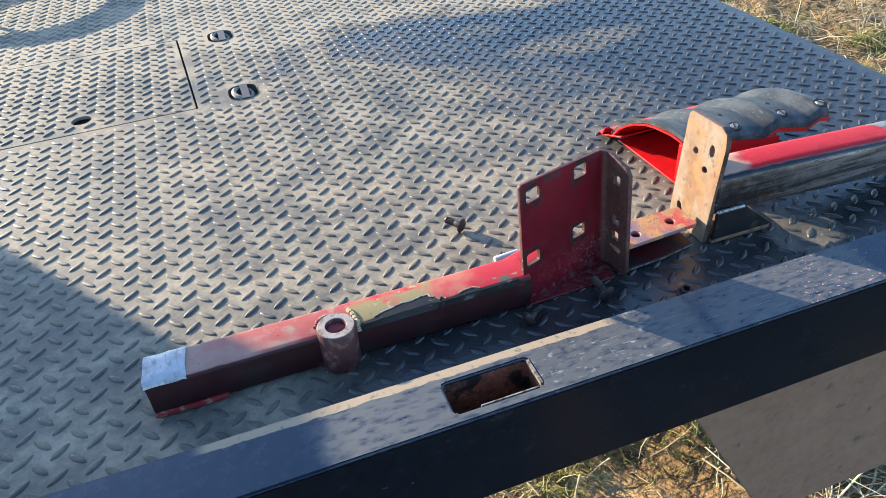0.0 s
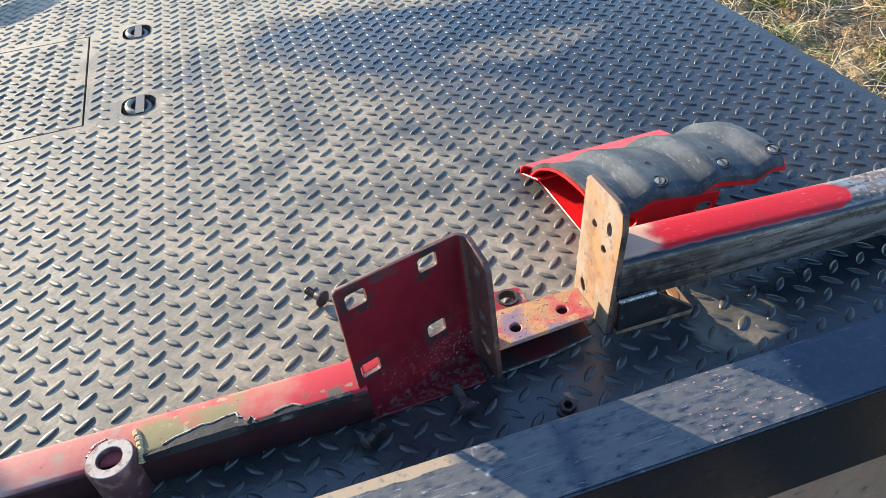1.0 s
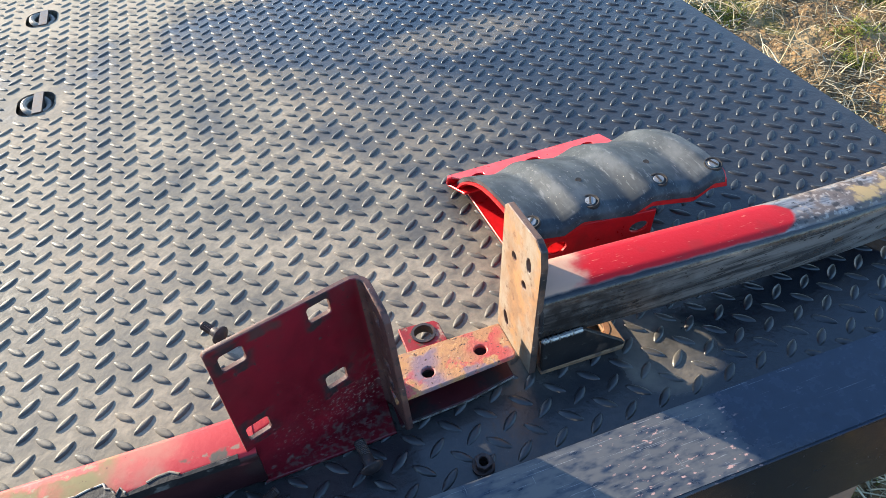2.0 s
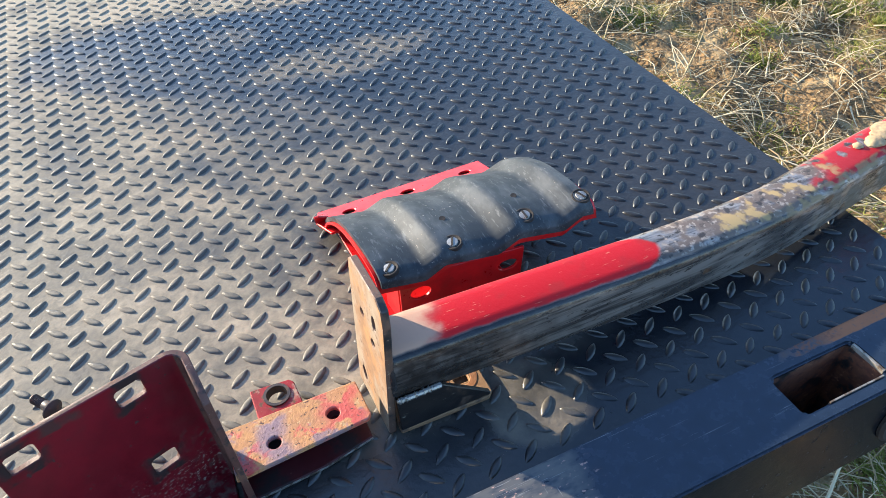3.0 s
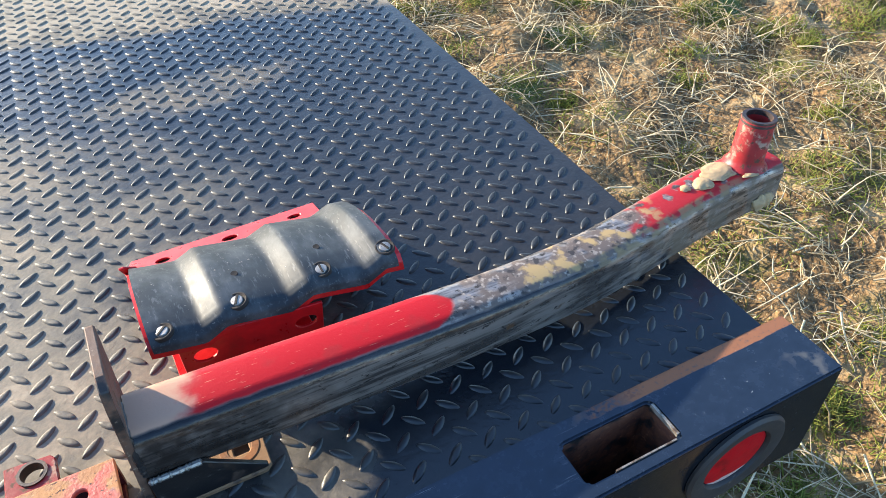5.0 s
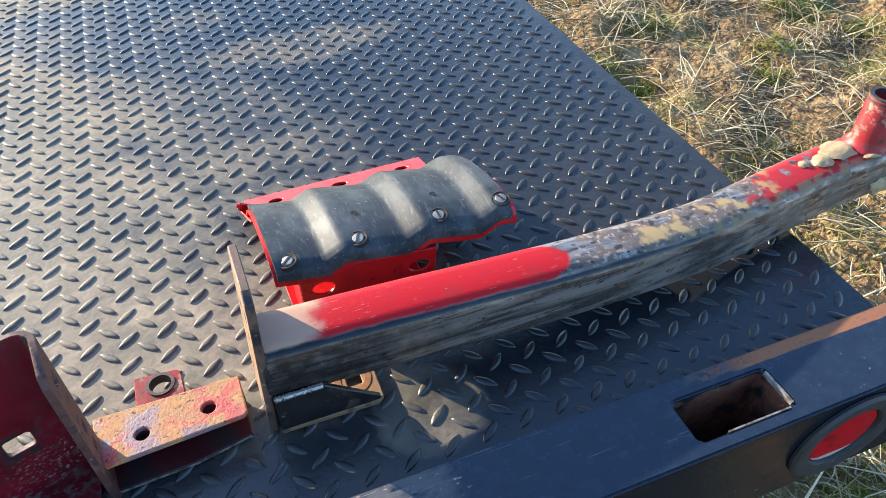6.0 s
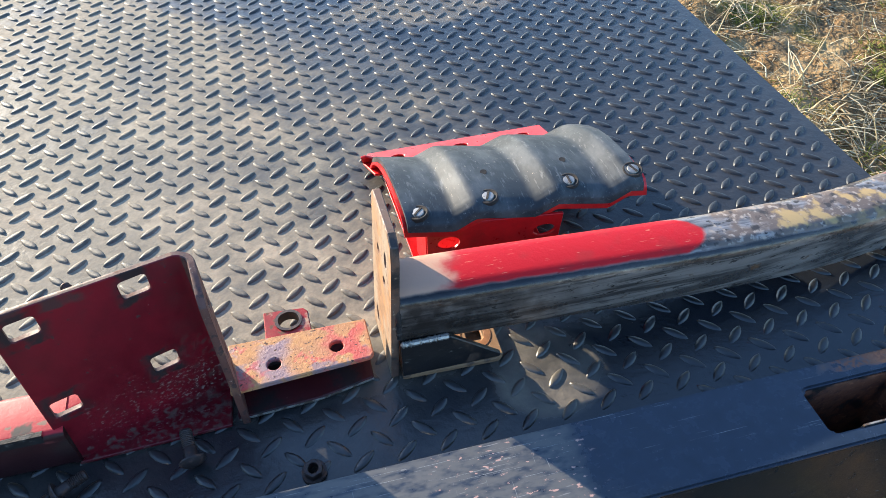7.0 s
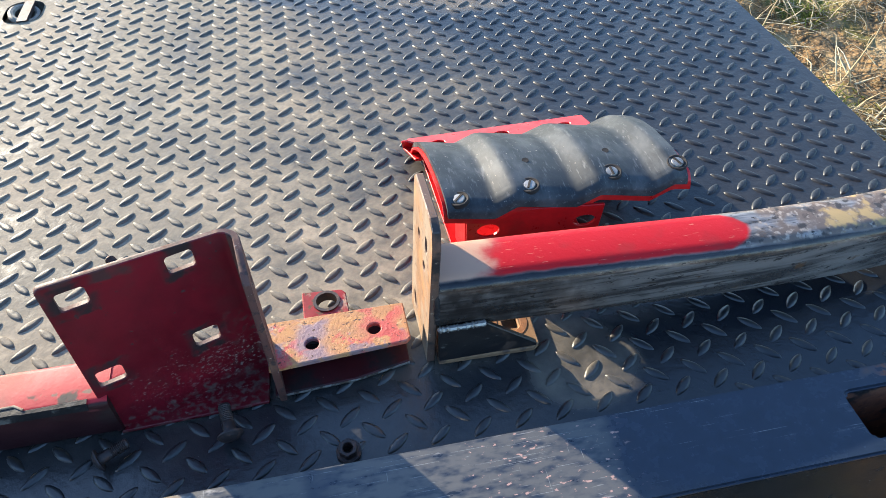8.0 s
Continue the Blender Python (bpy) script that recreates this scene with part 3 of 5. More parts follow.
def strands(name, count, rnd, mat, length, radius, lift, where, label, category, upright=0.0, clumps=None, bend=0.5):
    """Thin three-sided stems, each bent once or twice, in one mesh."""
    verts, faces = [], []
    for c in range(count):
        x, y = where(rnd) if not clumps else clumps(rnd)
        g = ground_height(x, y)
        size = rnd.uniform(*length)
        a = rnd.uniform(0, 2 * math.pi)
        pitch = rnd.uniform(0.02, 0.35) if rnd.random() > upright else rnd.uniform(0.5, 1.3)
        p = Vector((x, y, g + rnd.uniform(0, lift)))
        r = rnd.uniform(*radius)
        rows = []
        turn = rnd.uniform(-bend, bend)
        k = 4
        for i in range(k):
            d = Vector((math.cos(a) * math.cos(pitch), math.sin(a) * math.cos(pitch), math.sin(pitch)))
            s = d.cross(Vector((0, 0, 1))).normalized()
            u = s.cross(d)
            rr = r * (1 - 0.75 * i / (k - 1))
            rows.append(len(verts))
            for t in (0.5, 2.6, 4.7):
                verts.append(tuple(p + s * rr * math.cos(t) + u * rr * math.sin(t)))
            p = p + d * size / (k - 1)
            a += turn
            pitch -= rnd.uniform(0.05, 0.35)
        for q, w in zip(rows, rows[1:]):
            for i in range(3):
                j = (i + 1) % 3
                faces.append((q + i, q + j, w + j, w + i))
    me = bpy.data.meshes.new(name)
    me.from_pydata(verts, [], faces)
    me.polygons.foreach_set("use_smooth", [True] * len(me.polygons))
    me.materials.append(mat)
    return tagged(new(name, me), label, category, kind="stuff")


build_ground()
RND = random.Random(4)


def beside(rnd):
    # the verge along the side and the rear of the trailer
    if rnd.random() < 0.86:
        return 1.0 + 4.2 * rnd.random() ** 1.3, rnd.uniform(0.2, 6.2)
    return rnd.uniform(-0.6, 2.4), rnd.uniform(0.2, 1.5)


def matted(rnd):
    # dead stems lie in drifts and leave bare sand between them
    while True:
        x, y = beside(rnd)
        drift = noise.noise(Vector((x * 1.5, y * 1.5, 3.0))) + 0.6 * noise.noise(Vector((x * 4.5, y * 4.5, 8.0)))
        if drift > -0.05 or rnd.random() < 0.16:
            return x, y


CLUMPS = [matted(RND) for i in range(260)]


def clumped(rnd):
    x, y = rnd.choice(CLUMPS)
    return rnd.gauss(x, 0.08), rnd.gauss(y, 0.08)


def mossy(rnd):
    x, y, size = rnd.choice(MOSS)
    return rnd.gauss(x, size), rnd.gauss(y, size * 0.8)


STRAW = blade_material("straw", [(0.09, 0.058, 0.028), (0.44, 0.34, 0.19), (0.60, 0.50, 0.33), (0.22, 0.155, 0.075), (0.58, 0.49, 0.31), (0.13, 0.095, 0.05)])
GREEN = blade_material("green_blades", [(0.09, 0.12, 0.016), (0.17, 0.20, 0.028), (0.28, 0.27, 0.06), (0.13, 0.11, 0.035)])
strands("dry_grass", 5200, RND, STRAW, (0.08, 0.34), (0.0016, 0.0058), 0.03, matted, "matted pale dry grass stems on sandy soil", "grass", 0.10, None, 0.28)
strands("dry_tufts", 12000, RND, STRAW, (0.04, 0.15), (0.0014, 0.0036), 0.015, matted, "tufts of bleached dead grass", "grass", 0.35, clumped, 0.7)
MOSS = [(x, y, RND.uniform(0.03, 0.13)) for x, y in (beside(RND) for i in range(270)) if x > 1.5 or y > 1.1]
strands("green_grass", 46000, RND, GREEN, (0.02, 0.065), (0.0015, 0.0032), 0.006, beside, "short green grass sprouting through dead stems", "grass", 0.75, mossy)
strands("chaff", 7000, RND, STRAW, (0.015, 0.06), (0.0012, 0.0030), 0.006, beside, "short broken bits of straw strewn over the soil", "straw", 0.05, None, 0.3)

# ---- trailer ----
DECK_X, DECK_Y0, DECK_Y1 = 1.212, 0.572, 2.85
BEAM_TOP, BEAM_BOTTOM, BEAM_Y0, BEAM_Y1 = 0.034, -0.112, 0.490, 0.570
POCKETS = ((0.130, 0.234), (0.913, 1.017))
HATCH = [(-0.56, 1.478), (-0.068, 1.486), (-0.086, 1.930), (-0.58, 1.940)]
RINGS = ((0.029, 1.523), (0.018, 1.898))

trailer = thing("flatbed_trailer", (0, 0, GROUND_Z), "black flatbed trailer with dusty steel tread-plate deck", "trailer")
UP = Matrix.Translation((0, 0, -GROUND_Z))


def trailer_part(name, bm, mats, label="", smooth=False, parent=None):
    if parent is None:
        bm.transform(UP)
    return part(name, bm, mats, parent or trailer, label, smooth)


def ring_recess(cx, cy):
    return [(cx + dx, cy + dy) for dx, dy in rounded_section(0.062, 0.078, 0.026, 6)]


trailer_part("deck_plate", plate([(-DECK_X, DECK_Y0), (DECK_X, DECK_Y0), (DECK_X, DECK_Y1), (-DECK_X, DECK_Y1)],
             [HATCH] + [ring_recess(*c) for c in RINGS], 0.008, Matrix.Translation((0, 0, -0.008))), M_DECK, "black tread plate under pale dust")
inset = [(-0.556, 1.4835), (-0.0725, 1.4915), (-0.0905, 1.9262), (-0.576, 1.9362)]
hatch = trailer_part("hatch_cover", plate(inset, [ring_points(-0.300, 1.546, 0.020)], 0.007, Matrix.Translation((0, 0, -0.0075))), M_DECK, "lift-out tread-plate hatch with finger hole")
trailer_part("hatch_well", box(-0.60, -0.04, 1.46, 1.96, -0.09, -0.012), M_HOLE_SHADE)
for cx, cy in RINGS:
    cup = plate(ring_recess(cx, cy), [], 0.004, Matrix.Translation((0, 0, -0.024)))
    loop = ring_recess(cx, cy)
    lower = [cup.verts.new((x, y, -0.022)) for x, y in loop]
    upper = [cup.verts.new((x, y, 0.0012)) for x, y in loop]
    for i in range(len(loop)):
        j = (i + 1) % len(loop)
        cup.faces.new((lower[i], lower[j], upper[j], upper[i]))
    pan = trailer_part("tie_down_pan", cup, M_DUSTSTEEL, "recessed tie-down pan")
    d = bmesh.new()
    m = Matrix.Translation((cx, cy, -GROUND_Z)) @ pose(0, 0, -0.004, 0, 16, 0)
    pts = [m @ Vector((0.020 * math.cos(a), 0.028 * math.sin(a), 0)) for a in (2 * math.pi * i / 22 for i in range(22))]
    rows = []
    for i, q in enumerate(pts):
        t = (pts[(i + 1) % 22] - pts[i - 1]).normalized()
        s = t.cross(Vector((0, 0, 1))).normalized()
        u = s.cross(t)
        rows.append([d.verts.new(q + s * 0.0055 * math.cos(b) + u * 0.0055 * math.sin(b)) for b in (2 * math.pi * j / 8 for j in range(8))])
    for i in range(22):
        for j in range(8):
            d.faces.new((rows[i][j], rows[i][(j + 1) % 8], rows[(i + 1) % 22][(j + 1) % 8], rows[(i + 1) % 22][j]))
    part("tie_down_ring", d, M_DUSTSTEEL, pan, "worn steel tie-down ring", True)
    part("ring_strap", soften(box(cx - 0.004, cx + 0.012, cy - 0.037, cy + 0.037, -GROUND_Z - 0.004, -GROUND_Z + 0.003), 0.001), M_DARKSTEEL, pan)

# rear beam: a hollow box with pockets through its top
holes = [square_points((a + b) / 2, 0.526, b - a, 0.045, 0.006) for a, b in POCKETS]
beam = plate([(-DECK_X, BEAM_Y0), (DECK_X, BEAM_Y0), (DECK_X, BEAM_Y1), (-DECK_X, BEAM_Y1)], holes, 0.006, Matrix.Translation((0, 0, BEAM_TOP - 0.006)))
trailer_part("beam_top", soften(beam, 0.0022, 2), M_BEAM, "scuffed black top of the rear beam")
trailer_part("beam_face", box(-DECK_X, DECK_X, BEAM_Y0 + 0.0006, BEAM_Y0 + 0.0065, BEAM_BOTTOM, BEAM_TOP - 0.0062), M_FACE_SHADE, "glossy black rear face of the beam")
trailer_part("beam_back", box(-DECK_X, DECK_X, BEAM_Y1 - 0.0065, BEAM_Y1 - 0.0006, BEAM_BOTTOM, BEAM_TOP - 0.0062), M_BEAM)
trailer_part("beam_bottom", box(-DECK_X, DECK_X, BEAM_Y0 + 0.0067, BEAM_Y1 - 0.0067, BEAM_BOTTOM, BEAM_BOTTOM + 0.006), M_BEAM)
for s in (-1, 1):
    trailer_part("beam_cap", box(s * (DECK_X - 0.004) - 0.003, s * (DECK_X - 0.004) + 0.003, BEAM_Y0 + 0.0067, BEAM_Y1 - 0.0067, BEAM_BOTTOM + 0.0062, BEAM_TOP - 0.0062), M_BEAM)
for a, b in POCKETS:
    outer = square_points((a + b) / 2, 0.526, b - a + 0.012, 0.056, 0.004)
    pocket = bmesh.new()
    inner = square_points((a + b) / 2, 0.526, b - a + 0.001, 0.046, 0.006)
    ends = [[[pocket.verts.new((x, y, z)) for x, y in loop] for loop in (outer, inner)] for z in (BEAM_BOTTOM + 0.008, BEAM_TOP - 0.0062)]
    for i in range(len(outer)):
        j = (i + 1) % len(outer)
        for q in ((ends[0][0], ends[1][0]), (ends[1][0], ends[1][1]), (ends[1][1], ends[0][1]), (ends[0][1], ends[0][0])):
            pocket.faces.new((q[0][i], q[0][j], q[1][j], q[1][i]))
    floor_loop = [pocket.verts.new((v.co.x, v.co.y, BEAM_BOTTOM + 0.012)) for v in ends[0][1]]
    pocket.faces.new(floor_loop)
    trailer_part("stake_pocket", pocket, M_DARKRUST, "rusty open stake pocket")
    trailer_part("pocket_lip", soften(box(b - 0.0022, b + 0.0006, 0.5075, 0.5445, BEAM_TOP - 0.005, BEAM_TOP + 0.0004), 0.0004), M_LIP, "bare worn lip of the pocket")
    trailer_part("pocket_lip", soften(box(a + 0.030, b - 0.006, 0.5032, 0.5048, BEAM_TOP - 0.005, BEAM_TOP + 0.0003), 0.0004), M_LIP)
lamp = trailer_part("tail_lamp", lathe([(0.062, 0.0), (0.062, 0.003), (0.059, 0.006), (0.050, 0.0065), (0.0425, 0.0045), (0.041, 0.002), (0.0405, -0.010)],
                    Matrix.Translation((1.091, BEAM_Y0, -0.038)) @ pose(0, 0, 0, 90, 0, 0), 40), M_RUBBER, "round black rubber grommet", True)
part("lens", lathe([(0.0, 0.0035), (0.018, 0.0032), (0.034, 0.0022), (0.0395, 0.0005), (0.0402, -0.010)], Matrix.Translation((1.091, BEAM_Y0, -0.038 - GROUND_Z)) @ pose(0, 0, 0, 90, 0, 0), 40), M_LENS, lamp, "round red lamp lens", True)
trailer_part("lamp_can", lathe([(0.044, -0.0005), (0.044, 0.02)], Matrix.Translation((1.091, BEAM_Y0 + 0.024, -0.038)) @ pose(0, 0, 0, 90, 0, 0), 20), M_UNDER)

# frame under the deck
for y0 in (0.9, 1.42, 1.98, 2.4, 2.78):
    trailer_part("cross_member", box(-DECK_X + 0.004, DECK_X - 0.004, y0, y0 + 0.05, -0.085, -0.0085), M_UNDER)
for x0 in (-0.55, 0.45):
    trailer_part("frame_rail", box(x0, x0 + 0.1, 0.575, 2.83, -0.22, -0.0855), M_UNDER)
trailer_part("side_rail", box(DECK_X - 0.05, DECK_X - 0.002, 0.576, 2.84, -0.10, -0.0095, 0), M_UNDER)
trailer_part("side_rail", box(-DECK_X + 0.002, -DECK_X + 0.05, 0.576, 2.84, -0.10, -0.0095, 0), M_UNDER)
flap = plate([(0.46, -0.12), (0.80, -0.72), (1.16, -0.72), (1.10, -0.12)], [], 0.008, axes((0, 0.62, 0), (1, 0, 0), (0, 0, 1)), 0.002)
trailer_part("mud_flap", flap, M_FLAP, "dust-caked rubber mud flap")
for sx in (-1, 1):
    wheel = trailer_part("wheel", lathe([(0.0, -0.10), (0.20, -0.10), (0.22, -0.11), (0.37, -0.11), (0.40, -0.08), (0.405, 0.0), (0.40, 0.08), (0.37, 0.11), (0.0, 0.11)],
                         Matrix.Translation((sx * 0.82, 1.95, GROUND_Z + 0.36)) @ pose(0, 0, 0, 0, 90, 0), 40), M_RUBBER, "black trailer tyre", True)


def tread_lugs():
    """Raised oval lugs of the tread plate, two slants in turn, in one mesh."""
    rings = []
    for grow, wide, high in ((1.0, 1.0, -0.0002), (0.93, 0.82, 0.0011), (0.80, 0.58, 0.0019), (0.50, 0.28, 0.0022)):
        for i in range(12):
            a = 2 * math.pi * i / 12
            c, w = math.cos(a), math.sin(a)
            rings.append((0.0136 * grow * c, 0.0048 * wide * w * (1 - 0.3 * c * c), high))
    base = np.array(rings)
    tris = [(k + i, k + (i + 1) % 12, k + 12 + (i + 1) % 12, k + 12 + i) for k in (0, 12, 24) for i in range(12)]
    caps = [tuple(range(36, 48))]
    u, v = np.array((0.0386, 0.00078)), np.array((0.0, 0.0358))
    start = np.array((0.4500, 0.9180))
    verts, faces = [], []
    rnd = random.Random(9)
    count = 0
    for i in range(-46, 23):
        for j in range(-11, 62):
            for half, turn in ((0.0, 41.0), (0.5, -45.0)):
                p = start + (i + half) * u + (j - half) * v
                x, y = p
                if not (-DECK_X + 0.012 < x < DECK_X - 0.012 and DECK_Y0 + 0.014 < y < DECK_Y1 - 0.014):
                    continue
                if any(abs(x - a) < 0.046 and abs(y - b) < 0.054 for a, b in RINGS):
                    continue
                if -0.60 < x < -0.05 and (abs(y - 1.484) < 0.012 or abs(y - 1.932) < 0.012):
                    continue
                if 1.47 < y < 1.94 and abs(x + 0.070 + 0.04 * (y - 1.485)) < 0.013:
                    continue
                if math.hypot(x + 0.300, y - 1.546) < 0.030:
                    continue
                a = radians(turn + rnd.uniform(-2, 2))
                k = rnd.uniform(0.94, 1.05)
                q = base * (k, k, rnd.uniform(0.8, 1.1))
                rot = np.array(((math.cos(a), math.sin(a), 0), (-math.sin(a), math.cos(a), 0), (0, 0, 1)))
                verts.append(q @ rot + (x, y, -GROUND_Z))
                o = 48 * count
                faces += [tuple(o + w for w in fc) for fc in tris + caps]
                count += 1
    me = bpy.data.meshes.new("tread_pattern")
    me.from_pydata(np.concatenate(verts).tolist(), [], faces)
    me.polygons.foreach_set("use_smooth", [True] * len(me.polygons))
    me.materials.append(M_LUG)
    ob = new("tread_pattern", me)
    ob.parent = trailer
    tagged(ob, "raised oval lugs of the tread plate", kind="stuff")


tread_lugs()

# ---- bar with bracket ----
bar = thing("bracket_bar", (0.05, 0.68, 0), "weathered red steel bar with bolted-hole bracket lying on deck", "machine part")
B = Matrix.Translation((-0.05, -0.68, 0))


def at_bar(bm):
    bm.transform(B)
    return bm


tube = sweep([(-0.178, 0.683, 0.0285), (-0.05, 0.682, 0.0285), (0.10, 0.681, 0.0285), (0.20, 0.680, 0.0285), (0.291, 0.680, 0.0285)], rounded_section(0.050, 0.050, 0.007), 0.005, 0.05, (True, False))
part("square_tube", at_bar(tube), M_BARRED, bar, "faded red square tube with rust and mud", True)
part("tube_tail", at_bar(sweep([(0.270, 0.6845, 0.0277), (0.345, 0.7115, 0.0277)], rounded_section(0.038, 0.050, 0.007))), M_BARRED, bar, "", True)
drape = bmesh.new()
rnd = random.Random(2)
rows = []
for i in range(9):
    x = -0.179 + 0.048 * i / 8
    prof = [(0.7092, 0.030), (0.7092, 0.046), (0.7065, 0.0525), (0.700, 0.0545), (0.688, 0.0546), (0.676, 0.0546), (0.665, 0.0545), (0.6605, 0.0535), (0.6580, 0.0515), (0.6572, 0.0485)]
    rows.append([drape.verts.new((x + rnd.uniform(-0.001, 0.001) + 0.05 * (y - 0.68), y, z + rnd.uniform(0, 0.0012))) for y, z in prof])
for p, q in zip(rows, rows[1:]):
    for i in range(len(p) - 1):
        drape.faces.new((p[i], p[i + 1], q[i + 1], q[i]))
bmesh.ops.solidify(drape, geom=drape.faces[:], thickness=0.0006)
part("tape_patch", at_bar(drape), M_TAPE, bar, "crinkled silver tape over the end", True)
M_BUSH = material("bushing_rust", (0.062, 0.016, 0.015), 0.6, 0, [((0.16, 0.07, 0.05), 0.8, 70, 0.5, 0.65, 9, ONE)], [(200, 0.0006)])
M_RIM = material("worn_bushing_rim", (0.25, 0.205, 0.18), 0.62, 0.0, [((0.13, 0.075, 0.06), 0.75, 110, 0.48, 0.64, 8, ONE), ((0.36, 0.33, 0.30), 0.5, 60, 0.60, 0.72, 8, ONE)], [(300, 0.0004)])
bush = part("bushing", at_bar(lathe([(0.0115, 0.004), (0.0225, 0.003), (0.0235, 0.006), (0.0235, 0.058), (0.022, 0.0605), (0.0125, 0.0605), (0.0115, 0.059), (0.0115, 0.004)], Matrix.Translation((0.041, 0.660, 0)), 32)), M_BUSH, bar, "upright pivot bushing with worn bright rim", True)
part("rim", at_bar(lathe([(0.0125, 0.0606), (0.0130, 0.0612), (0.0215, 0.0612), (0.022, 0.0606)], Matrix.Translation((0.041, 0.660, 0)), 32)), M_RIM, bush, "worn grey steel rim", True)
part("weld", at_bar(bead([(0.062, 0.690, 0.054), (0.066, 0.676, 0.054), (0.0675, 0.662, 0.053), (0.066, 0.654, 0.046)], 0.0034, 5)), M_MUD, bar, "", True)
part("weld", at_bar(bead([(0.018, 0.672, 0.054), (0.024, 0.684, 0.054), (0.036, 0.688, 0.054)], 0.0028, 6)), M_OLDRED, bar, "", True)
part("lower_lip", at_bar(sweep([(-0.178, 0.6575, 0.0062), (-0.130, 0.6560, 0.0062), (-0.096, 0.6570, 0.0062)], rounded_section(0.006, 0.006, 0.002, 3))), M_OLDRED, bar, "red lip along the lower edge", True)
# torn flap of skin along the front top edge, black painted for the hollow's shade
tear = bmesh.new()
prof = [(0.070, 0.0), (0.088, 0.004), (0.100, 0.009), (0.112, 0.011), (0.125, 0.0145), (0.136, 0.013), (0.146, 0.0155), (0.160, 0.0165), (0.1615, 0.011), (0.166, 0.009), (0.170, 0.001), (0.174, 0.007), (0.178, 0.0005), (0.196, 0.0035), (0.205, 0.006), (0.216, 0.0065), (0.224, 0.0015), (0.245, 0.002), (0.275, 0.003)]
rows = [[tear.verts.new((x, 0.6545, 0.046)), tear.verts.new((x, 0.6555 + 0.2 * d, 0.0538)), tear.verts.new((x, 0.6575 + d, 0.0541)), tear.verts.new((x, 0.6585 + d, 0.0532))] for x, d in prof]
for a, b in zip(rows, rows[1:]):
    for i in range(3):
        tear.faces.new((a[i], a[i + 1], b[i + 1], b[i]))
M_TORN = material("torn_wall_shade", (0.010, 0.009, 0.010), 0.5, 0, [((0.07, 0.062, 0.055), 0.6, 70, 0.60, 0.68, 9, (0.5, 1, 1))], [(120, 0.001)], spec=0.25)
part("torn_skin", at_bar(tear), M_TORN, bar, "torn tube wall, coloured black for its shaded hollow")
lip_pts = [(x, 0.6588 + d, 0.0541) for x, d in prof]
part("torn_edge", at_bar(sweep(lip_pts[1:8], rounded_section(0.0017, 0.0016, 0.0006, 3))), M_LIP, bar, "bare metal along the tear", True)
part("torn_edge", at_bar(sweep(lip_pts[7:13], rounded_section(0.0019, 0.0022, 0.0006, 3))), M_LIP, bar, "", True)
part("torn_edge", at_bar(sweep(lip_pts[13:17], rounded_section(0.0022, 0.0018, 0.0006, 3))), M_RUSTPLATE, bar, "", True)

# bracket: tall plate with square holes, flange bent towards its front
origin = Vector((0.2845, 0.6565, 0.004))
xdir, ydir = Vector((0.137, 0.046, 0.0)), Vector((0.002, 0.013, 0.175))
px = xdir.normalized()
pw = 0.142
sq = []
for pt in ((0.301, 0.672, 0.162), (0.378, 0.698, 0.160), (0.378, 0.691, 0.073), (0.300, 0.666, 0.072)):
    d = Vector(pt) - origin
    up = axes(origin, xdir, ydir)
    loc = up.inverted() @ Vector(pt)
    sq.append(square_points(loc.x, loc.y, 0.022, 0.017, 0.003))
M_BR = axes(origin, xdir, ydir)


def bent_bracket():
    """A flat sheet with its holes, then bent round an upright line into plate and flange."""
    bend_at, r, angle = pw - 0.006, 0.008, radians(101)
    length = r * angle
    flat_from, end = bend_at + length, bend_at + length + 0.040
    slots = [square_points(flat_from + 0.016, z, 0.012, 0.013, 0.002) for z in (0.052, 0.076, 0.135)]
    bm = plate([(0, 0), (bend_at, -0.004), (end - 0.006, -0.004), (end, 0.004), (end - 0.001, 0.150), (end - 0.008, 0.159), (flat_from, 0.167), (bend_at, 0.1708), (0.003, 0.178), (0, 0.175)],
               sq + slots, 0.006, Matrix.Translation((0, 0, -0.006)), 0.0008)
    for k in range(9):
        bmesh.ops.bisect_plane(bm, geom=bm.verts[:] + bm.edges[:] + bm.faces[:], plane_co=(bend_at + length * k / 8, 0, 0), plane_no=(1, 0, 0))
    for fc in bm.faces:
        fc.material_index = 1 if fc.calc_center_median().x > bend_at + 0.005 or abs(fc.normal.z) < 0.6 else 0
    for v in bm.verts:
        along_bend = v.co.x - bend_at
        if along_bend > 0:
            a = min(along_bend / r, angle)
            rest, reach = max(0.0, along_bend - length), r - v.co.z
            v.co.x = bend_at + reach * math.sin(a) + rest * math.cos(a)
            v.co.z = r - reach * math.cos(a) + rest * math.sin(a)
    bm.transform(M_BR)
    return bm


part("bracket_plate", at_bar(bent_bracket()), [M_DARKRED, M_FLANGE], bar, "dark red bent bracket plate with square holes and rusty flange", True)
part("bracket_foot", at_bar(plate([(0.288, 0.655), (0.418, 0.660), (0.420, 0.704), (0.300, 0.668)], [], 0.004, Matrix.Translation((0, 0, 0.0022)), 0.0008)), M_DARKRED, bar)

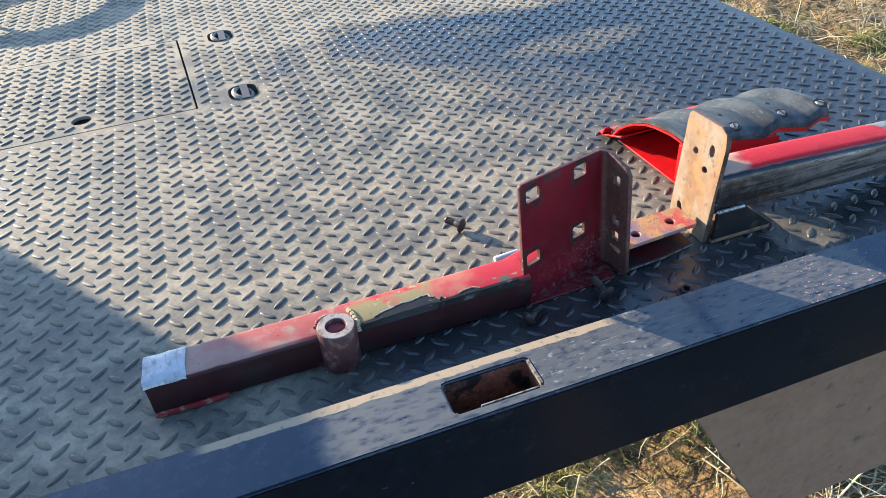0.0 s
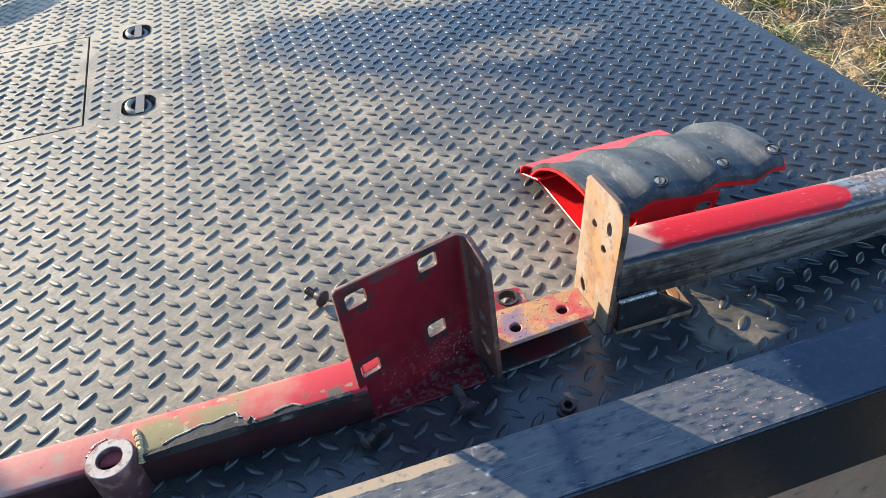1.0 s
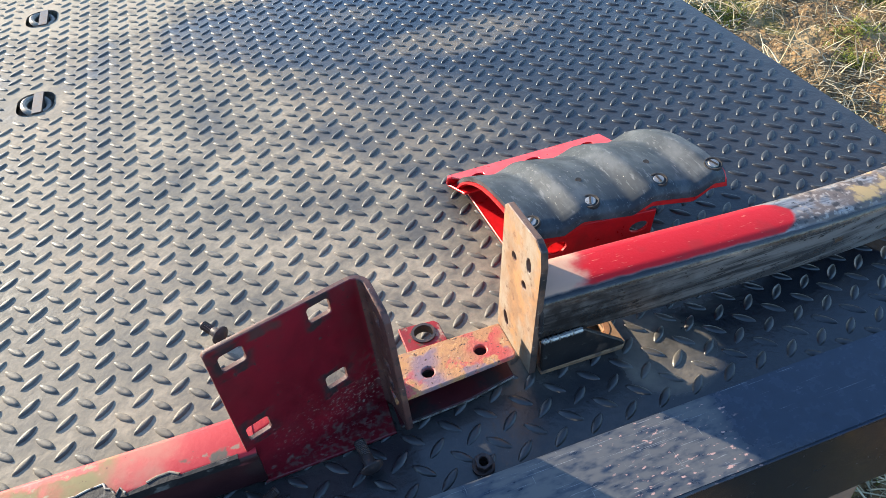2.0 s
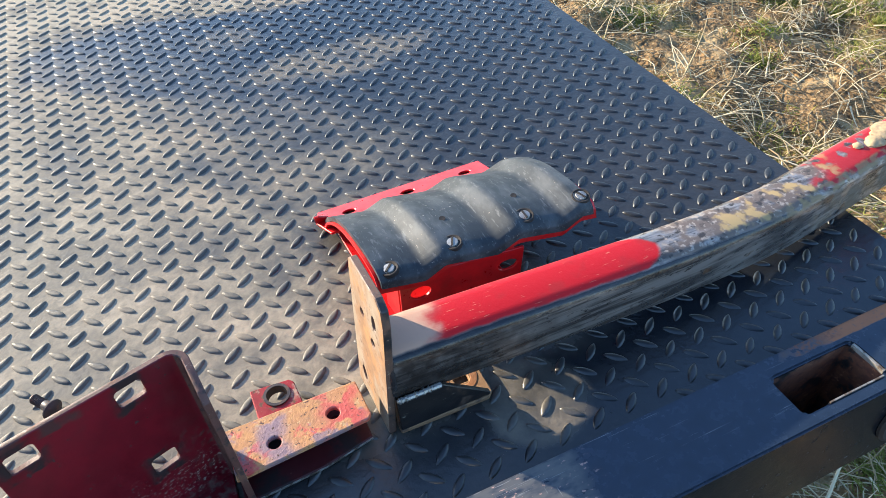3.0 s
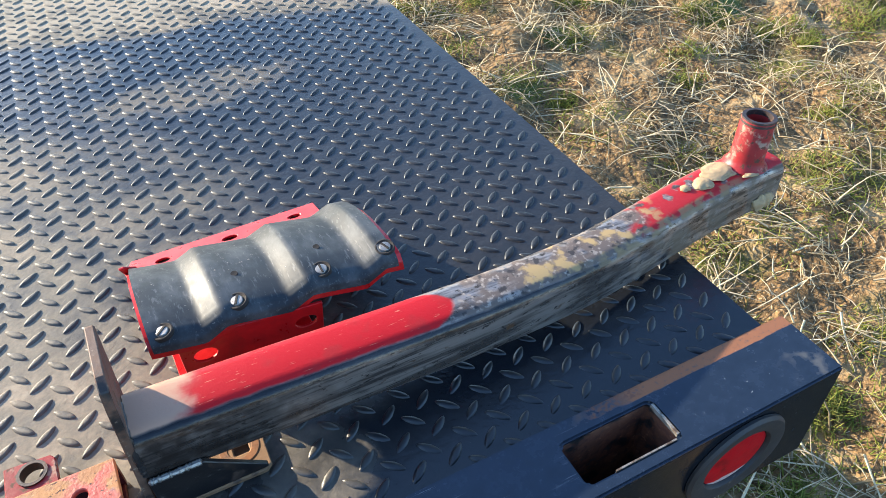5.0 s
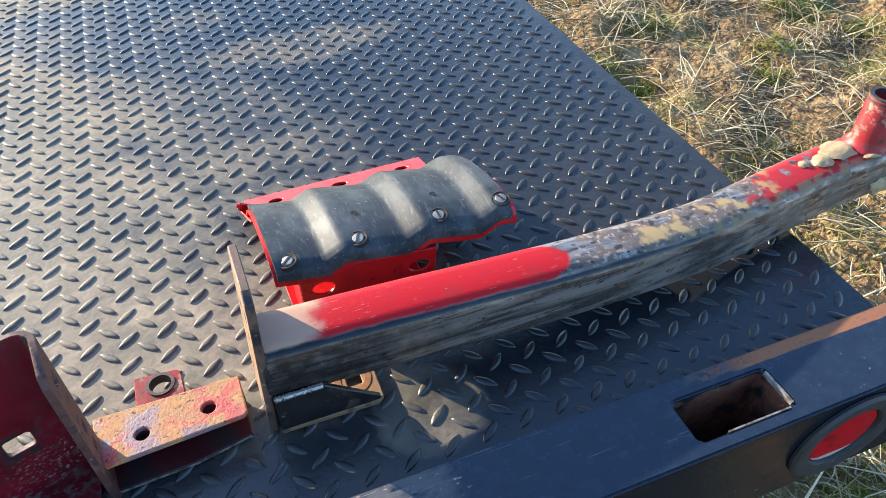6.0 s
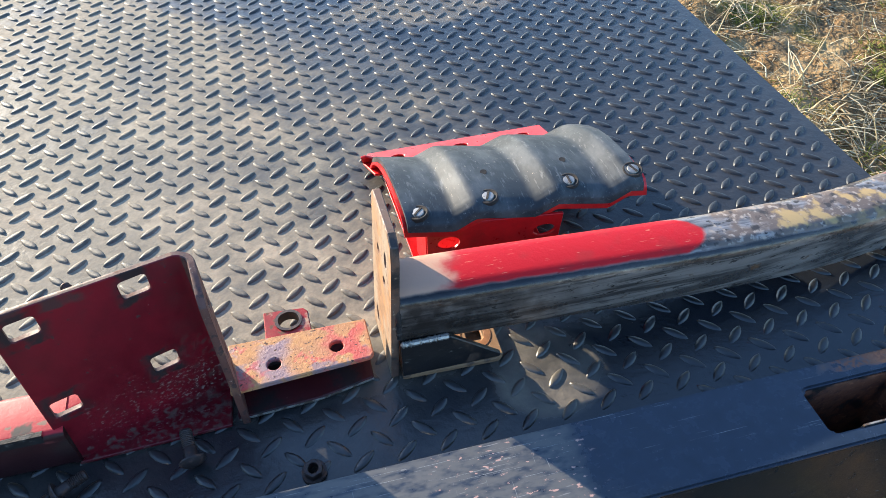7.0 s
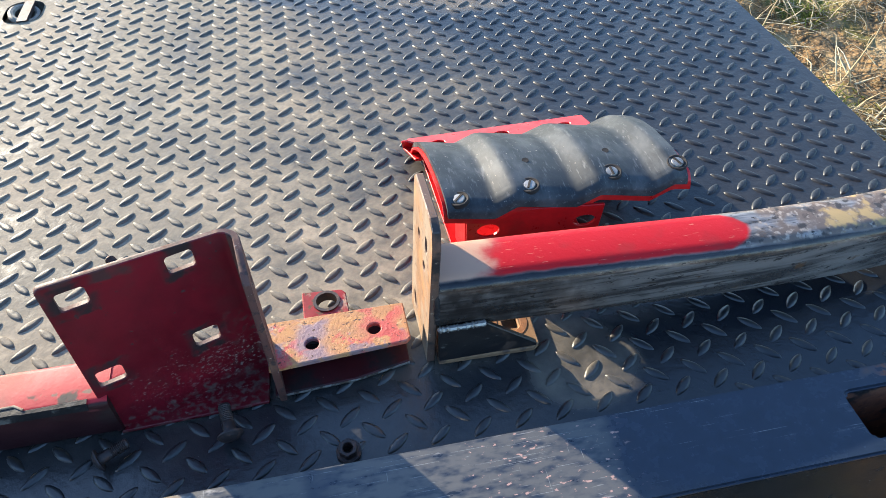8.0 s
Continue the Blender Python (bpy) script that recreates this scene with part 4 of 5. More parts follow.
# channel with two holes and an eye tab behind
part("channel_top", at_bar(plate([(0.424, 0.668), (0.550, 0.676), (0.554, 0.680), (0.553, 0.722), (0.424, 0.722)], [ring_points(0.464, 0.690, 0.0065), ring_points(0.522, 0.696, 0.0065)], 0.006, Matrix.Translation((0, 0, 0.036)), 0.001)), M_CHANNEL, bar, "rust-orange and red channel face with two holes")
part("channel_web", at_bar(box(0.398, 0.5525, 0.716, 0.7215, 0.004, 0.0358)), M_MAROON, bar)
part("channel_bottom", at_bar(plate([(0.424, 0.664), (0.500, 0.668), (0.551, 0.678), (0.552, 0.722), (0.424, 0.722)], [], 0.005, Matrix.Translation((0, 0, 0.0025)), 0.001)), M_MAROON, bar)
part("worn_edge", at_bar(sweep([(0.424, 0.6636, 0.0052), (0.500, 0.6676, 0.0052), (0.551, 0.6776, 0.0052)], rounded_section(0.0014, 0.0024, 0.0005, 3))), M_LIP, bar, "bare lower edge of the channel", True)
tab = part("eye_tab", at_bar(plate([(0.456, 0.722), (0.502, 0.722), (0.500, 0.766), (0.496, 0.771), (0.456, 0.774)], [ring_points(0.480, 0.757, 0.0115)], 0.006, Matrix.Translation((0, 0, 0.014)), 0.001)), M_OLDRED, bar, "small red tab with a round eye")
part("eye_ring", at_bar(lathe([(0.0105, 0.010), (0.0135, 0.010), (0.0135, 0.0215), (0.0105, 0.0215), (0.0105, 0.010)], Matrix.Translation((0.480, 0.757, 0)), 24)), M_DARKSTEEL, tab, "dark steel eye ring", True)

# ---- curved arm ----
arm = thing("curved_arm", (0.95, 0.70, 0), "bent steel tube arm with end plate and socket pipe", "machine part")
A = Matrix.Translation((-0.95, -0.70, 0))


def at_arm(bm):
    bm.transform(A)
    return bm


AXIS = [(0.580, 0.706, 0.080), (0.70, 0.703, 0.077), (0.82, 0.702, 0.070), (0.92, 0.704, 0.063), (1.00, 0.710, 0.056), (1.06, 0.716, 0.0515), (1.12, 0.725, 0.050),
        (1.18, 0.736, 0.049), (1.25, 0.747, 0.049), (1.31, 0.753, 0.049), (1.368, 0.757, 0.049)]


def along(f):
    k = f * (len(AXIS) - 1)
    i = min(int(k), len(AXIS) - 2)
    return Vector(AXIS[i]).lerp(Vector(AXIS[i + 1]), k - i)


smooth_axis = [along(i / 60) for i in range(61)]
for _ in range(6):
    smooth_axis = [smooth_axis[0]] + [(a + b * 2 + c) / 4 for a, b, c in zip(smooth_axis, smooth_axis[1:], smooth_axis[2:])] + [smooth_axis[-1]]
section = [a if a[1] > 0 else (b[0], b[1] - 0.003) for a, b in zip(rounded_section(0.060, 0.059, 0.016, 6), rounded_section(0.060, 0.059, 0.005, 6))]
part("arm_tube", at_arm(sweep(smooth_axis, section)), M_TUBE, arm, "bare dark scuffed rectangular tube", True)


def arm_material():
    """Bare dark tube; its upper side keeps red paint in two stretches, with mud and rust between them."""
    m = material("arm_tube_paint", (0.105, 0.088, 0.078), 0.27, 0.5, [
        ((0.36, 0.305, 0.27), 0.33, 130, 0.38, 0.60, 12, (0.035, 1, 1)),
        ((0.075, 0.066, 0.062), 0.38, 120, 0.54, 0.66, 12, (0.08, 1, 1)),
        ((0.035, 0.028, 0.025), 0.45, 210, 0.58, 0.66, 8, (0.35, 1, 1)),
        ((0.14, 0.075, 0.042), 0.7, 110, 0.60, 0.72, 10, (0.4, 1, 1)),
        ((0.52, 0.49, 0.46), 0.4, 200, 0.68, 0.71, 9, (0.03, 3, 3))], [(220, 0.0004), (24, 0.0004)], spec=0.45)
    n, l = m.node_tree.nodes, m.node_tree.links
    p = n["Principled BSDF"]
    tc = n.new("ShaderNodeTexCoord")
    sep, nor = n.new("ShaderNodeSeparateXYZ"), n.new("ShaderNodeSeparateXYZ")
    l.new(tc.outputs["Object"], sep.inputs[0])
    l.new(tc.outputs["Normal"], nor.inputs[0])

    def noise_at(scale, detail=6):
        t = n.new("ShaderNodeTexNoise")
        t.inputs["Scale"].default_value, t.inputs["Detail"].default_value = scale, detail
        l.new(tc.outputs["Object"], t.inputs["Vector"])
        return t.outputs["Fac"]

    def calc(op, a, b=0.0, c=0.0):
        x = n.new("ShaderNodeMath")
        x.operation = op
        for sock, v in zip(x.inputs, (a, b, c)):
            if isinstance(v, bpy.types.NodeSocket):
                l.new(v, sock)
            else:
                sock.default_value = v
        return x.outputs[0]

    def step(v, low, high):
        x = n.new("ShaderNodeMapRange")
        x.interpolation_type = "SMOOTHSTEP"
        l.new(v, x.inputs[0])
        x.inputs[1].default_value, x.inputs[2].default_value = low, high
        return x.outputs[0]

    ragged = calc("MULTIPLY_ADD", noise_at(28, 8), 0.10, -0.05)
    x = calc("ADD", sep.outputs[0], ragged)
    top = step(calc("ADD", nor.outputs[2], calc("MULTIPLY_ADD", noise_at(45), 0.16, -0.08)), 0.70, 0.86)
    tip = calc("SUBTRACT", -0.064, calc("MULTIPLY", calc("POWER", calc("DIVIDE", calc("ADD", sep.outputs[1], -0.002), 0.026), 2.0), 0.035))
    red_a = calc("MULTIPLY", step(x, -0.335, -0.300), step(calc("SUBTRACT", calc("ADD", sep.outputs[0], calc("MULTIPLY_ADD", noise_at(60), 0.016, -0.008)), tip), 0.004, -0.004))
    red_b = calc("MULTIPLY", calc("MULTIPLY", step(x, 0.175, 0.20), step(x, 0.44, 0.42)), step(noise_at(50, 9), 0.62, 0.52))
    bare = calc("MULTIPLY", step(x, -0.42, -0.41), step(x, -0.29, -0.33))
    crust = calc("MULTIPLY", step(x, -0.06, -0.04), step(noise_at(32, 9), 0.40, 0.52))
    mud = calc("MULTIPLY", calc("MULTIPLY", step(x, -0.02, 0.03), step(x, 0.26, 0.18)), step(noise_at(30, 10), 0.56, 0.63))
    streak = n.new("ShaderNodeMapping")
    streak.inputs["Scale"].default_value = (16, 150, 150)
    l.new(tc.outputs["Object"], streak.inputs[0])
    st = n.new("ShaderNodeTexNoise")
    st.inputs["Scale"].default_value, st.inputs["Detail"].default_value = 4, 8
    l.new(streak.outputs[0], st.inputs["Vector"])
    scuff = calc("MULTIPLY", red_a, step(st.outputs["Fac"], 0.66, 0.72))
    worn_red = calc("MULTIPLY", red_a, step(noise_at(40, 9), 0.52, 0.68))
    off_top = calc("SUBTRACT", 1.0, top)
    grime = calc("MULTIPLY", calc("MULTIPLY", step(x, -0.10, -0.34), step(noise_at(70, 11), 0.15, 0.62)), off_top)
    # near-black band on the tube's rounded upper corner, picked by surface slope
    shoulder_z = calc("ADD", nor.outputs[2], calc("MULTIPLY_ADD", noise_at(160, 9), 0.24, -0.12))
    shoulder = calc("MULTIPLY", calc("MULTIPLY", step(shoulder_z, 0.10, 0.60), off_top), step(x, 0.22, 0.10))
    speck = calc("MULTIPLY", step(x, -0.07, -0.05), step(noise_at(150, 8), 0.54, 0.66))
    dark_speck = calc("MULTIPLY", step(x, -0.07, -0.05), step(noise_at(85, 10), 0.54, 0.64))
    colour, rough, metal = p.inputs["Base Color"].links[0].from_socket, p.inputs["Roughness"].links[0].from_socket, None
    covered = 0.0
    for mask, tone, r in ((bare, (0.42, 0.245, 0.17), 0.7), (crust, (0.13, 0.10, 0.085), 0.65), (speck, (0.30, 0.25, 0.21), 0.6), (dark_speck, (0.045, 0.038, 0.036), 0.5), (red_a, (0.42, 0.007, 0.011), 0.45), (worn_red, (0.36, 0.012, 0.014), 0.52), (scuff, (0.50, 0.14, 0.09), 0.6), (red_b, (0.36, 0.016, 0.02), 0.45), (mud, (0.36, 0.25, 0.12), 0.95)):
        f = calc("MULTIPLY", mask, top)
        mx = n.new("ShaderNodeMix")
        mx.data_type = "RGBA"
        ins = [i for i in mx.inputs if i.enabled]
        l.new(f, ins[0])
        l.new(colour, ins[1])
        ins[2].default_value = (*tone, 1)
        colour = [o for o in mx.outputs if o.enabled][0]
        rough = calc("ADD", calc("MULTIPLY", rough, calc("SUBTRACT", 1.0, f)), calc("MULTIPLY", f, r))
        covered = calc("MAXIMUM", covered, f)
    mx = n.new("ShaderNodeMix")
    mx.data_type = "RGBA"
    ins = [i for i in mx.inputs if i.enabled]
    l.new(calc("MULTIPLY", grime, 0.85), ins[0])
    l.new(colour, ins[1])
    ins[2].default_value = (0.034, 0.024, 0.020, 1)
    colour = [o for o in mx.outputs if o.enabled][0]
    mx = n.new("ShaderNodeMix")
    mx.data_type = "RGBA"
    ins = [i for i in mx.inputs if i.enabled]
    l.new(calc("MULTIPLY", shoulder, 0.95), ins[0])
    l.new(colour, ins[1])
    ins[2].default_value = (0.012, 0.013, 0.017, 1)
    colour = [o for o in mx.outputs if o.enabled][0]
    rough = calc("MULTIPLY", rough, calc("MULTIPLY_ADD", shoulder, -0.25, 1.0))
    # dried mud smeared over the side near the socket, and along the top's front edge
    smear = calc("MULTIPLY", calc("MULTIPLY", step(x, 0.10, 0.24), off_top), step(noise_at(36, 10), 0.36, 0.60))
    edge_mud = calc("MULTIPLY", calc("MULTIPLY", calc("MULTIPLY", step(x, 0.06, 0.14), step(x, 0.36, 0.30)), step(nor.outputs[1], -0.10, -0.30)), calc("MULTIPLY", step(nor.outputs[2], 0.45, 0.65), step(noise_at(60, 9), 0.40, 0.50)))
    for mask, tone in ((calc("MULTIPLY", smear, 0.85), (0.135, 0.100, 0.068)), (calc("MULTIPLY", edge_mud, 0.7), (0.27, 0.19, 0.10))):
        mx = n.new("ShaderNodeMix")
        mx.data_type = "RGBA"
        ins = [i for i in mx.inputs if i.enabled]
        l.new(mask, ins[0])
        l.new(colour, ins[1])
        ins[2].default_value = (*tone, 1)
        colour = [o for o in mx.outputs if o.enabled][0]
        rough = calc("ADD", calc("MULTIPLY", rough, calc("SUBTRACT", 1.0, mask)), calc("MULTIPLY", mask, 0.9))
        covered = calc("MAXIMUM", covered, mask)
    l.new(colour, p.inputs["Base Color"])
    l.new(rough, p.inputs["Roughness"])
    l.new(calc("MULTIPLY", calc("SUBTRACT", 1.0, covered), 0.62), p.inputs["Metallic"])
    l.new(calc("MULTIPLY_ADD", covered, -0.30, 0.50), p.inputs["Specular IOR Level"])
    return m


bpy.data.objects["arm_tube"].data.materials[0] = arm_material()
XE = axes((0.566, 0.757, 0.002), (0.0015, -0.080, 0), (0.010, -0.001, 0.175))
end_holes = [ring_points(0.058, 0.135, 0.0042, 0.0085, 14, 0.1), ring_points(0.028, 0.122, 0.0045, n=14), ring_points(0.052, 0.104, 0.0045, n=14), ring_points(0.020, 0.026, 0.0042, 0.009, 14, 0.5)]
end = plate([(0, 0), (0.081, 0), (0.082, 0.150), (0.078, 0.168), (0.066, 0.174), (0.006, 0.172), (0, 0.166)], end_holes, 0.0075, XE @ Matrix.Translation((0, 0, -0.0075)), 0.001)
end.normal_update()
# back and edges take a darker rust that paints in their shaded side
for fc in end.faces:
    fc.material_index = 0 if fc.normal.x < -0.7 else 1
M_ENDBACK = material("shaded_rusty_back", (0.11, 0.058, 0.038), 0.65, 0.0, [((0.13, 0.060, 0.034), 0.85, 50, 0.48, 0.64, 9, ONE), ((0.022, 0.017, 0.016), 0.5, 30, 0.52, 0.64, 9, ONE), ((0.24, 0.17, 0.12), 0.85, 170, 0.60, 0.68, 8, ONE)], [(160, 0.0008)])
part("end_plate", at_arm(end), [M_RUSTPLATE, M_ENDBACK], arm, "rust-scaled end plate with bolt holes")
M_FOOT = material("dark_rust_foot", (0.26, 0.145, 0.07), 0.8, 0, [((0.09, 0.05, 0.03), 0.7, 60, 0.54, 0.66, 9, ONE), ((0.34, 0.03, 0.03), 0.5, 60, 0.66, 0.70, 8, ONE)], [(160, 0.0007)])
M_GUSSET = material("black_gusset", (0.016, 0.013, 0.012), 0.38, 0.1, [((0.075, 0.042, 0.026), 0.75, 34, 0.50, 0.66, 9, ONE), ((0.12, 0.105, 0.09), 0.6, 180, 0.62, 0.70, 9, (0.3, 1, 1))], [(120, 0.0006)])
part("gusset", at_arm(plate([(0.0, 0.0), (0.096, 0.0), (0.096, 0.004), (0.046, 0.046), (0.0, 0.046)], [], 0.005, axes((0.5785, 0.6745, 0.0089), (1, 0, 0), (0, 0, 1)), 0.0008)), M_GUSSET, arm, "black welded gusset under the tube")
part("foot_plate", at_arm(plate([(0.578, 0.670), (0.672, 0.668), (0.678, 0.673), (0.679, 0.735), (0.578, 0.740)], [square_points(0.656, 0.702, 0.015, 0.015)], 0.006, Matrix.Translation((0, 0, 0.0028)), 0.001)), M_FOOT, arm, "rusty foot plate with a square hole")
part("worn_ring", at_arm(lathe([(0.0115, 0.0089), (0.012, 0.0094), (0.0185, 0.0094), (0.019, 0.0089)], Matrix.Translation((0.655, 0.702, 0)), 28)), M_RUSTSTRIP, arm, "", True)
part("weld", at_arm(bead([(0.578, 0.672, 0.0535), (0.600, 0.6715, 0.054), (0.624, 0.672, 0.0535)], 0.0032, 8)), M_STEEL, arm, "grey weld bead", True)
part("weld", at_arm(bead([(0.578, 0.678, 0.056), (0.5785, 0.676, 0.080), (0.579, 0.680, 0.108), (0.579, 0.720, 0.111)], 0.0032, 9)), M_TUBE, arm, "", True)
M_POST = Matrix.Translation((1.324, 0.752, 0.0785)) @ pose(0, 0, 0, -1, 2, 0)
pipe = part("socket_pipe", at_arm(lathe([(0.0275, 0.0), (0.0225, 0.006), (0.0205, 0.012), (0.0205, 0.064), (0.0195, 0.066), (0.0165, 0.066), (0.0158, 0.064), (0.0158, 0.01), (0.0, 0.01)], M_POST, 30)), M_OLDRED, arm, "red socket pipe with rusty open top", True)
part("rim", at_arm(lathe([(0.0156, 0.060), (0.0156, 0.0666), (0.0200, 0.0666), (0.0209, 0.060)], M_POST, 30)), M_DARKSTEEL, pipe, "dark rusty rim", True)
for k, (x, y, a, b, c) in enumerate(((1.282, 0.745, 0.024, 0.016, 0.0045), (1.248, 0.734, 0.013, 0.011, 0.005), (1.224, 0.738, 0.007, 0.006, 0.0025), (1.316, 0.722, 0.014, 0.006, 0.003))):
    part("mud_lump", at_arm(lump((x, y + 0.009, 0.0795), a, b, c, k * 3.1)), M_MUD, arm, "lump of dried mud", True)
for k, (x, y) in enumerate(((1.350, 0.716), (1.335, 0.714))):
    part("mud_lump", at_arm(lump((x, y + 0.010, 0.030), 0.012, 0.007, 0.012, 20 + k)), M_MUD, arm, "lump of dried mud", True)

# ---- shield on red bracket ----
shield = thing("shield_bracket", (0.735, 0.90, 0), "red steel bracket under a ribbed black shield", "machine part")
S = Matrix.Translation((-0.735, -0.90, 0))


def at_shield(bm):
    bm.transform(S)
    return bm


ARC = [(0.988, 0.020), (0.972, 0.036), (0.950, 0.053), (0.925, 0.068), (0.900, 0.079), (0.875, 0.086), (0.850, 0.090), (0.830, 0.0925), (0.812, 0.0925), (0.801, 0.0915), (0.794, 0.089), (0.7890, 0.084), (0.7870, 0.0760)]
RISERS = (0.684, 0.772, 0.853)


def rib(x):
    """Height of the ribbed profile: steps up at each riser, then falls away slowly."""
    marks = [0.600] + list(RISERS) + [0.925]
    k = max(i for i in range(4) if x >= marks[i]) if x >= marks[0] else 0
    f = (x - marks[k]) / (marks[k + 1] - marks[k])
    w = 0.28
    if k == 3:
        return 0.012 * (1 - f) - 0.005
    h = 1 - f / (1 - w) if f < 1 - w else (f - 1 + w) / w
    return 0.012 * (0.85 * h + 0.15 * h * h * (3 - 2 * h)) - 0.005


def crown(x, y):
    """Height of the shield's upper face."""
    pts = sorted(ARC)
    return float(np.interp(y, [q[0] for q in pts], [q[1] for q in pts])) + rib(x)


def sheet(x0, x1, n, arc, lift, thick, rib_gain, skew=0.0):
    bm = bmesh.new()
    fine = []
    for a, b in zip(arc, arc[1:]):
        fine += [tuple(np.array(a) + (np.array(b) - np.array(a)) * f) for f in (0, 1 / 3, 2 / 3)]
    fine.append(arc[-1])
    # outward normals of the arc, to push ribs out from it
    nor = []
    for i in range(len(fine)):
        d = np.array(fine[min(i + 1, len(fine) - 1)]) - np.array(fine[max(i - 1, 0)])
        nor.append(np.array((d[1], -d[0])) / np.hypot(*d))
    sign = 1 if nor[len(nor) // 2][1] > 0 else -1
    rows = {}
    for side, off in ((0, lift), (1, lift - thick)):
        for i in range(n + 1):
            x = x0 + (x1 - x0) * i / n
            h = rib(x) * rib_gain
            rows[side, i] = []
            for j, ((y, z), q) in enumerate(zip(fine, nor)):
                fade = min(1.0, 0.35 + j / 6)
                y2, z2 = np.array((y, z)) + sign * q * off
                z2 += h * fade
                shift = skew * (y2 - 0.78)
                rows[side, i].append(bm.verts.new((x + shift, y2, max(z2, 0.004))))
    m = len(fine)
    for i in range(n):
        for j in range(m - 1):
            bm.faces.new((rows[0, i][j], rows[0, i][j + 1], rows[0, i + 1][j + 1], rows[0, i + 1][j]))
            bm.faces.new((rows[1, i][j], rows[1, i + 1][j], rows[1, i + 1][j + 1], rows[1, i][j + 1]))
        for j in (0, m - 1):
            bm.faces.new((rows[0, i][j], rows[0, i + 1][j], rows[1, i + 1][j], rows[1, i][j]))
    for i in (0, n):
        for j in range(m - 1):
            bm.faces.new((rows[0, i][j], rows[0, i][j + 1], rows[1, i][j + 1], rows[1, i][j]))
    return bm


part("shield", at_shield(sheet(0.612, 0.867, 72, ARC, 0.0, 0.006, 1.0, -0.03)), M_SHIELD, shield, "ribbed black plastic shield, scuffed", True)
part("bracket_skin", at_shield(sheet(0.6085, 0.874, 72, ARC[:-2] + [(0.7865, 0.079), (0.7835, 0.0690)], -0.0066, 0.003, 1.0, -0.03)), M_RED, shield, "bright red painted steel skin", True)
flat = axes((0.594, 1.030, 0.004), (0.262, 0.004, 0), (0.0, -0.06, 0.018))
part("rear_flange", at_shield(plate([(0.012, 0), (0.252, 0), (0.250, 0.075), (0.010, 0.075), (0.002, 0.03)], [ring_points(0.048, 0.028, 0.009, 0.007, 16), ring_points(0.132, 0.027, 0.010, 0.007, 16), ring_points(0.218, 0.026, 0.009, 0.006, 16)], 0.003, flat, 0.0006)), M_RED, shield, "red rear flange with three holes")
part("front_plate", at_shield(plate([(0.0, 0.0), (0.142, 0.0), (0.147, 0.066), (0.0, 0.078)], [ring_points(0.023, 0.048, 0.012, 0.009, 20), ring_points(0.127, 0.046, 0.012, 0.0075, 20)], 0.0035, axes((0.632, 0.797, 0.0026), (1, -0.03, 0), (0, -0.02, 1)), 0.0006)), M_RED, shield, "red front plate with two holes")
part("floor_plate", at_shield(plate([(0.623, 0.801), (0.772, 0.797), (0.770, 0.975), (0.617, 0.982)], [], 0.0032, Matrix.Translation((0, 0, 0.0028)), 0.0006)), M_RED, shield, "red floor of the folded bracket")
# fold added deep enough to stop sun passing through the front hole
part("side_fold", at_shield(plate([(0, 0), (0.036, 0.0), (0.036, 0.060), (0.0, 0.072)], [], 0.003, axes((0.6315, 0.7985, 0.0062), (-0.08, 1, 0), (0, 0, 1)), 0.0006)), M_RED, shield, "narrow folded side of the bracket")
part("corner_ear", at_shield(plate([(0.0, 0.0), (0.016, 0.0), (0.018, 0.010), (0.006, 0.022), (0.0, 0.020)], [], 0.003, axes((0.596, 1.004, 0.013), (1, -0.15, 0.05), (0.1, -0.55, 0.8)), 0.0006)), M_RED, shield)
for x, y in ((0.625, 0.800), (0.699, 0.803), (0.788, 0.806), (0.859, 0.804)):
    m = Matrix.Translation((x, y, crown(x, y) + 0.0004)) @ pose(0, 0, 0, 6, 5, 35 + 300 * x)
    head = lathe([(0.0066, -0.005), (0.0066, 0.0), (0.0058, 0.0014), (0.0, 0.0020)], m, 20)
    screw = part("screw", at_shield(head), M_STEEL, shield, "slotted steel screw", True)
    # raised dark bar and ring drawn for the shaded slot and screw recess
    slot = part("slot", soften(box(-0.0058, 0.0058, -0.0011, 0.0011, 0.0004, 0.0024), 0.0002), M_HOLE_SHADE, screw)
    slot.matrix_local = S @ m
    part("recess_ring", at_shield(lathe([(0.0067, -0.004), (0.0106, -0.004), (0.0106, 0.0004), (0.0096, 0.0008), (0.0069, -0.0004)], m, 24)), M_HOLE_SHADE, screw)
for x, y in ((0.707, 0.846), (0.796, 0.845)):
    part("vent_hole", at_shield(lathe([(0.0, 0.0004), (0.0036, 0.0006), (0.0042, -0.003)], Matrix.Translation((x, y, crown(x, y))) @ pose(0, 0, 0, 8, 0, 0), 14)), M_HOLE_SHADE, shield)

# ---- loose bolts and nut ----


def carriage_bolt(name, m, label):
    ob = thing(name, m.translation, label, "bolt", "loose bolts on the deck")
    local = Matrix.Translation(-m.translation) @ m
    part("head", lathe([(0.0, 0.0062), (0.005, 0.0056), (0.0095, 0.0038), (0.0125, 0.001), (0.0125, -0.0005), (0.0, -0.0005)], local, 24), M_DARKSTEEL, ob, "", True)
    prof = [(0.0062, -0.0004), (0.0062, -0.012)]
    for i in range(9):
        prof += [(0.0052, -0.0135 - 0.0018 * i), (0.0061, -0.0144 - 0.0018 * i)]
    prof += [(0.0050, -0.0310), (0.0, -0.0312)]
    part("shank", lathe(prof, local, 18), M_DARKSTEEL, ob, "", True)
    return ob


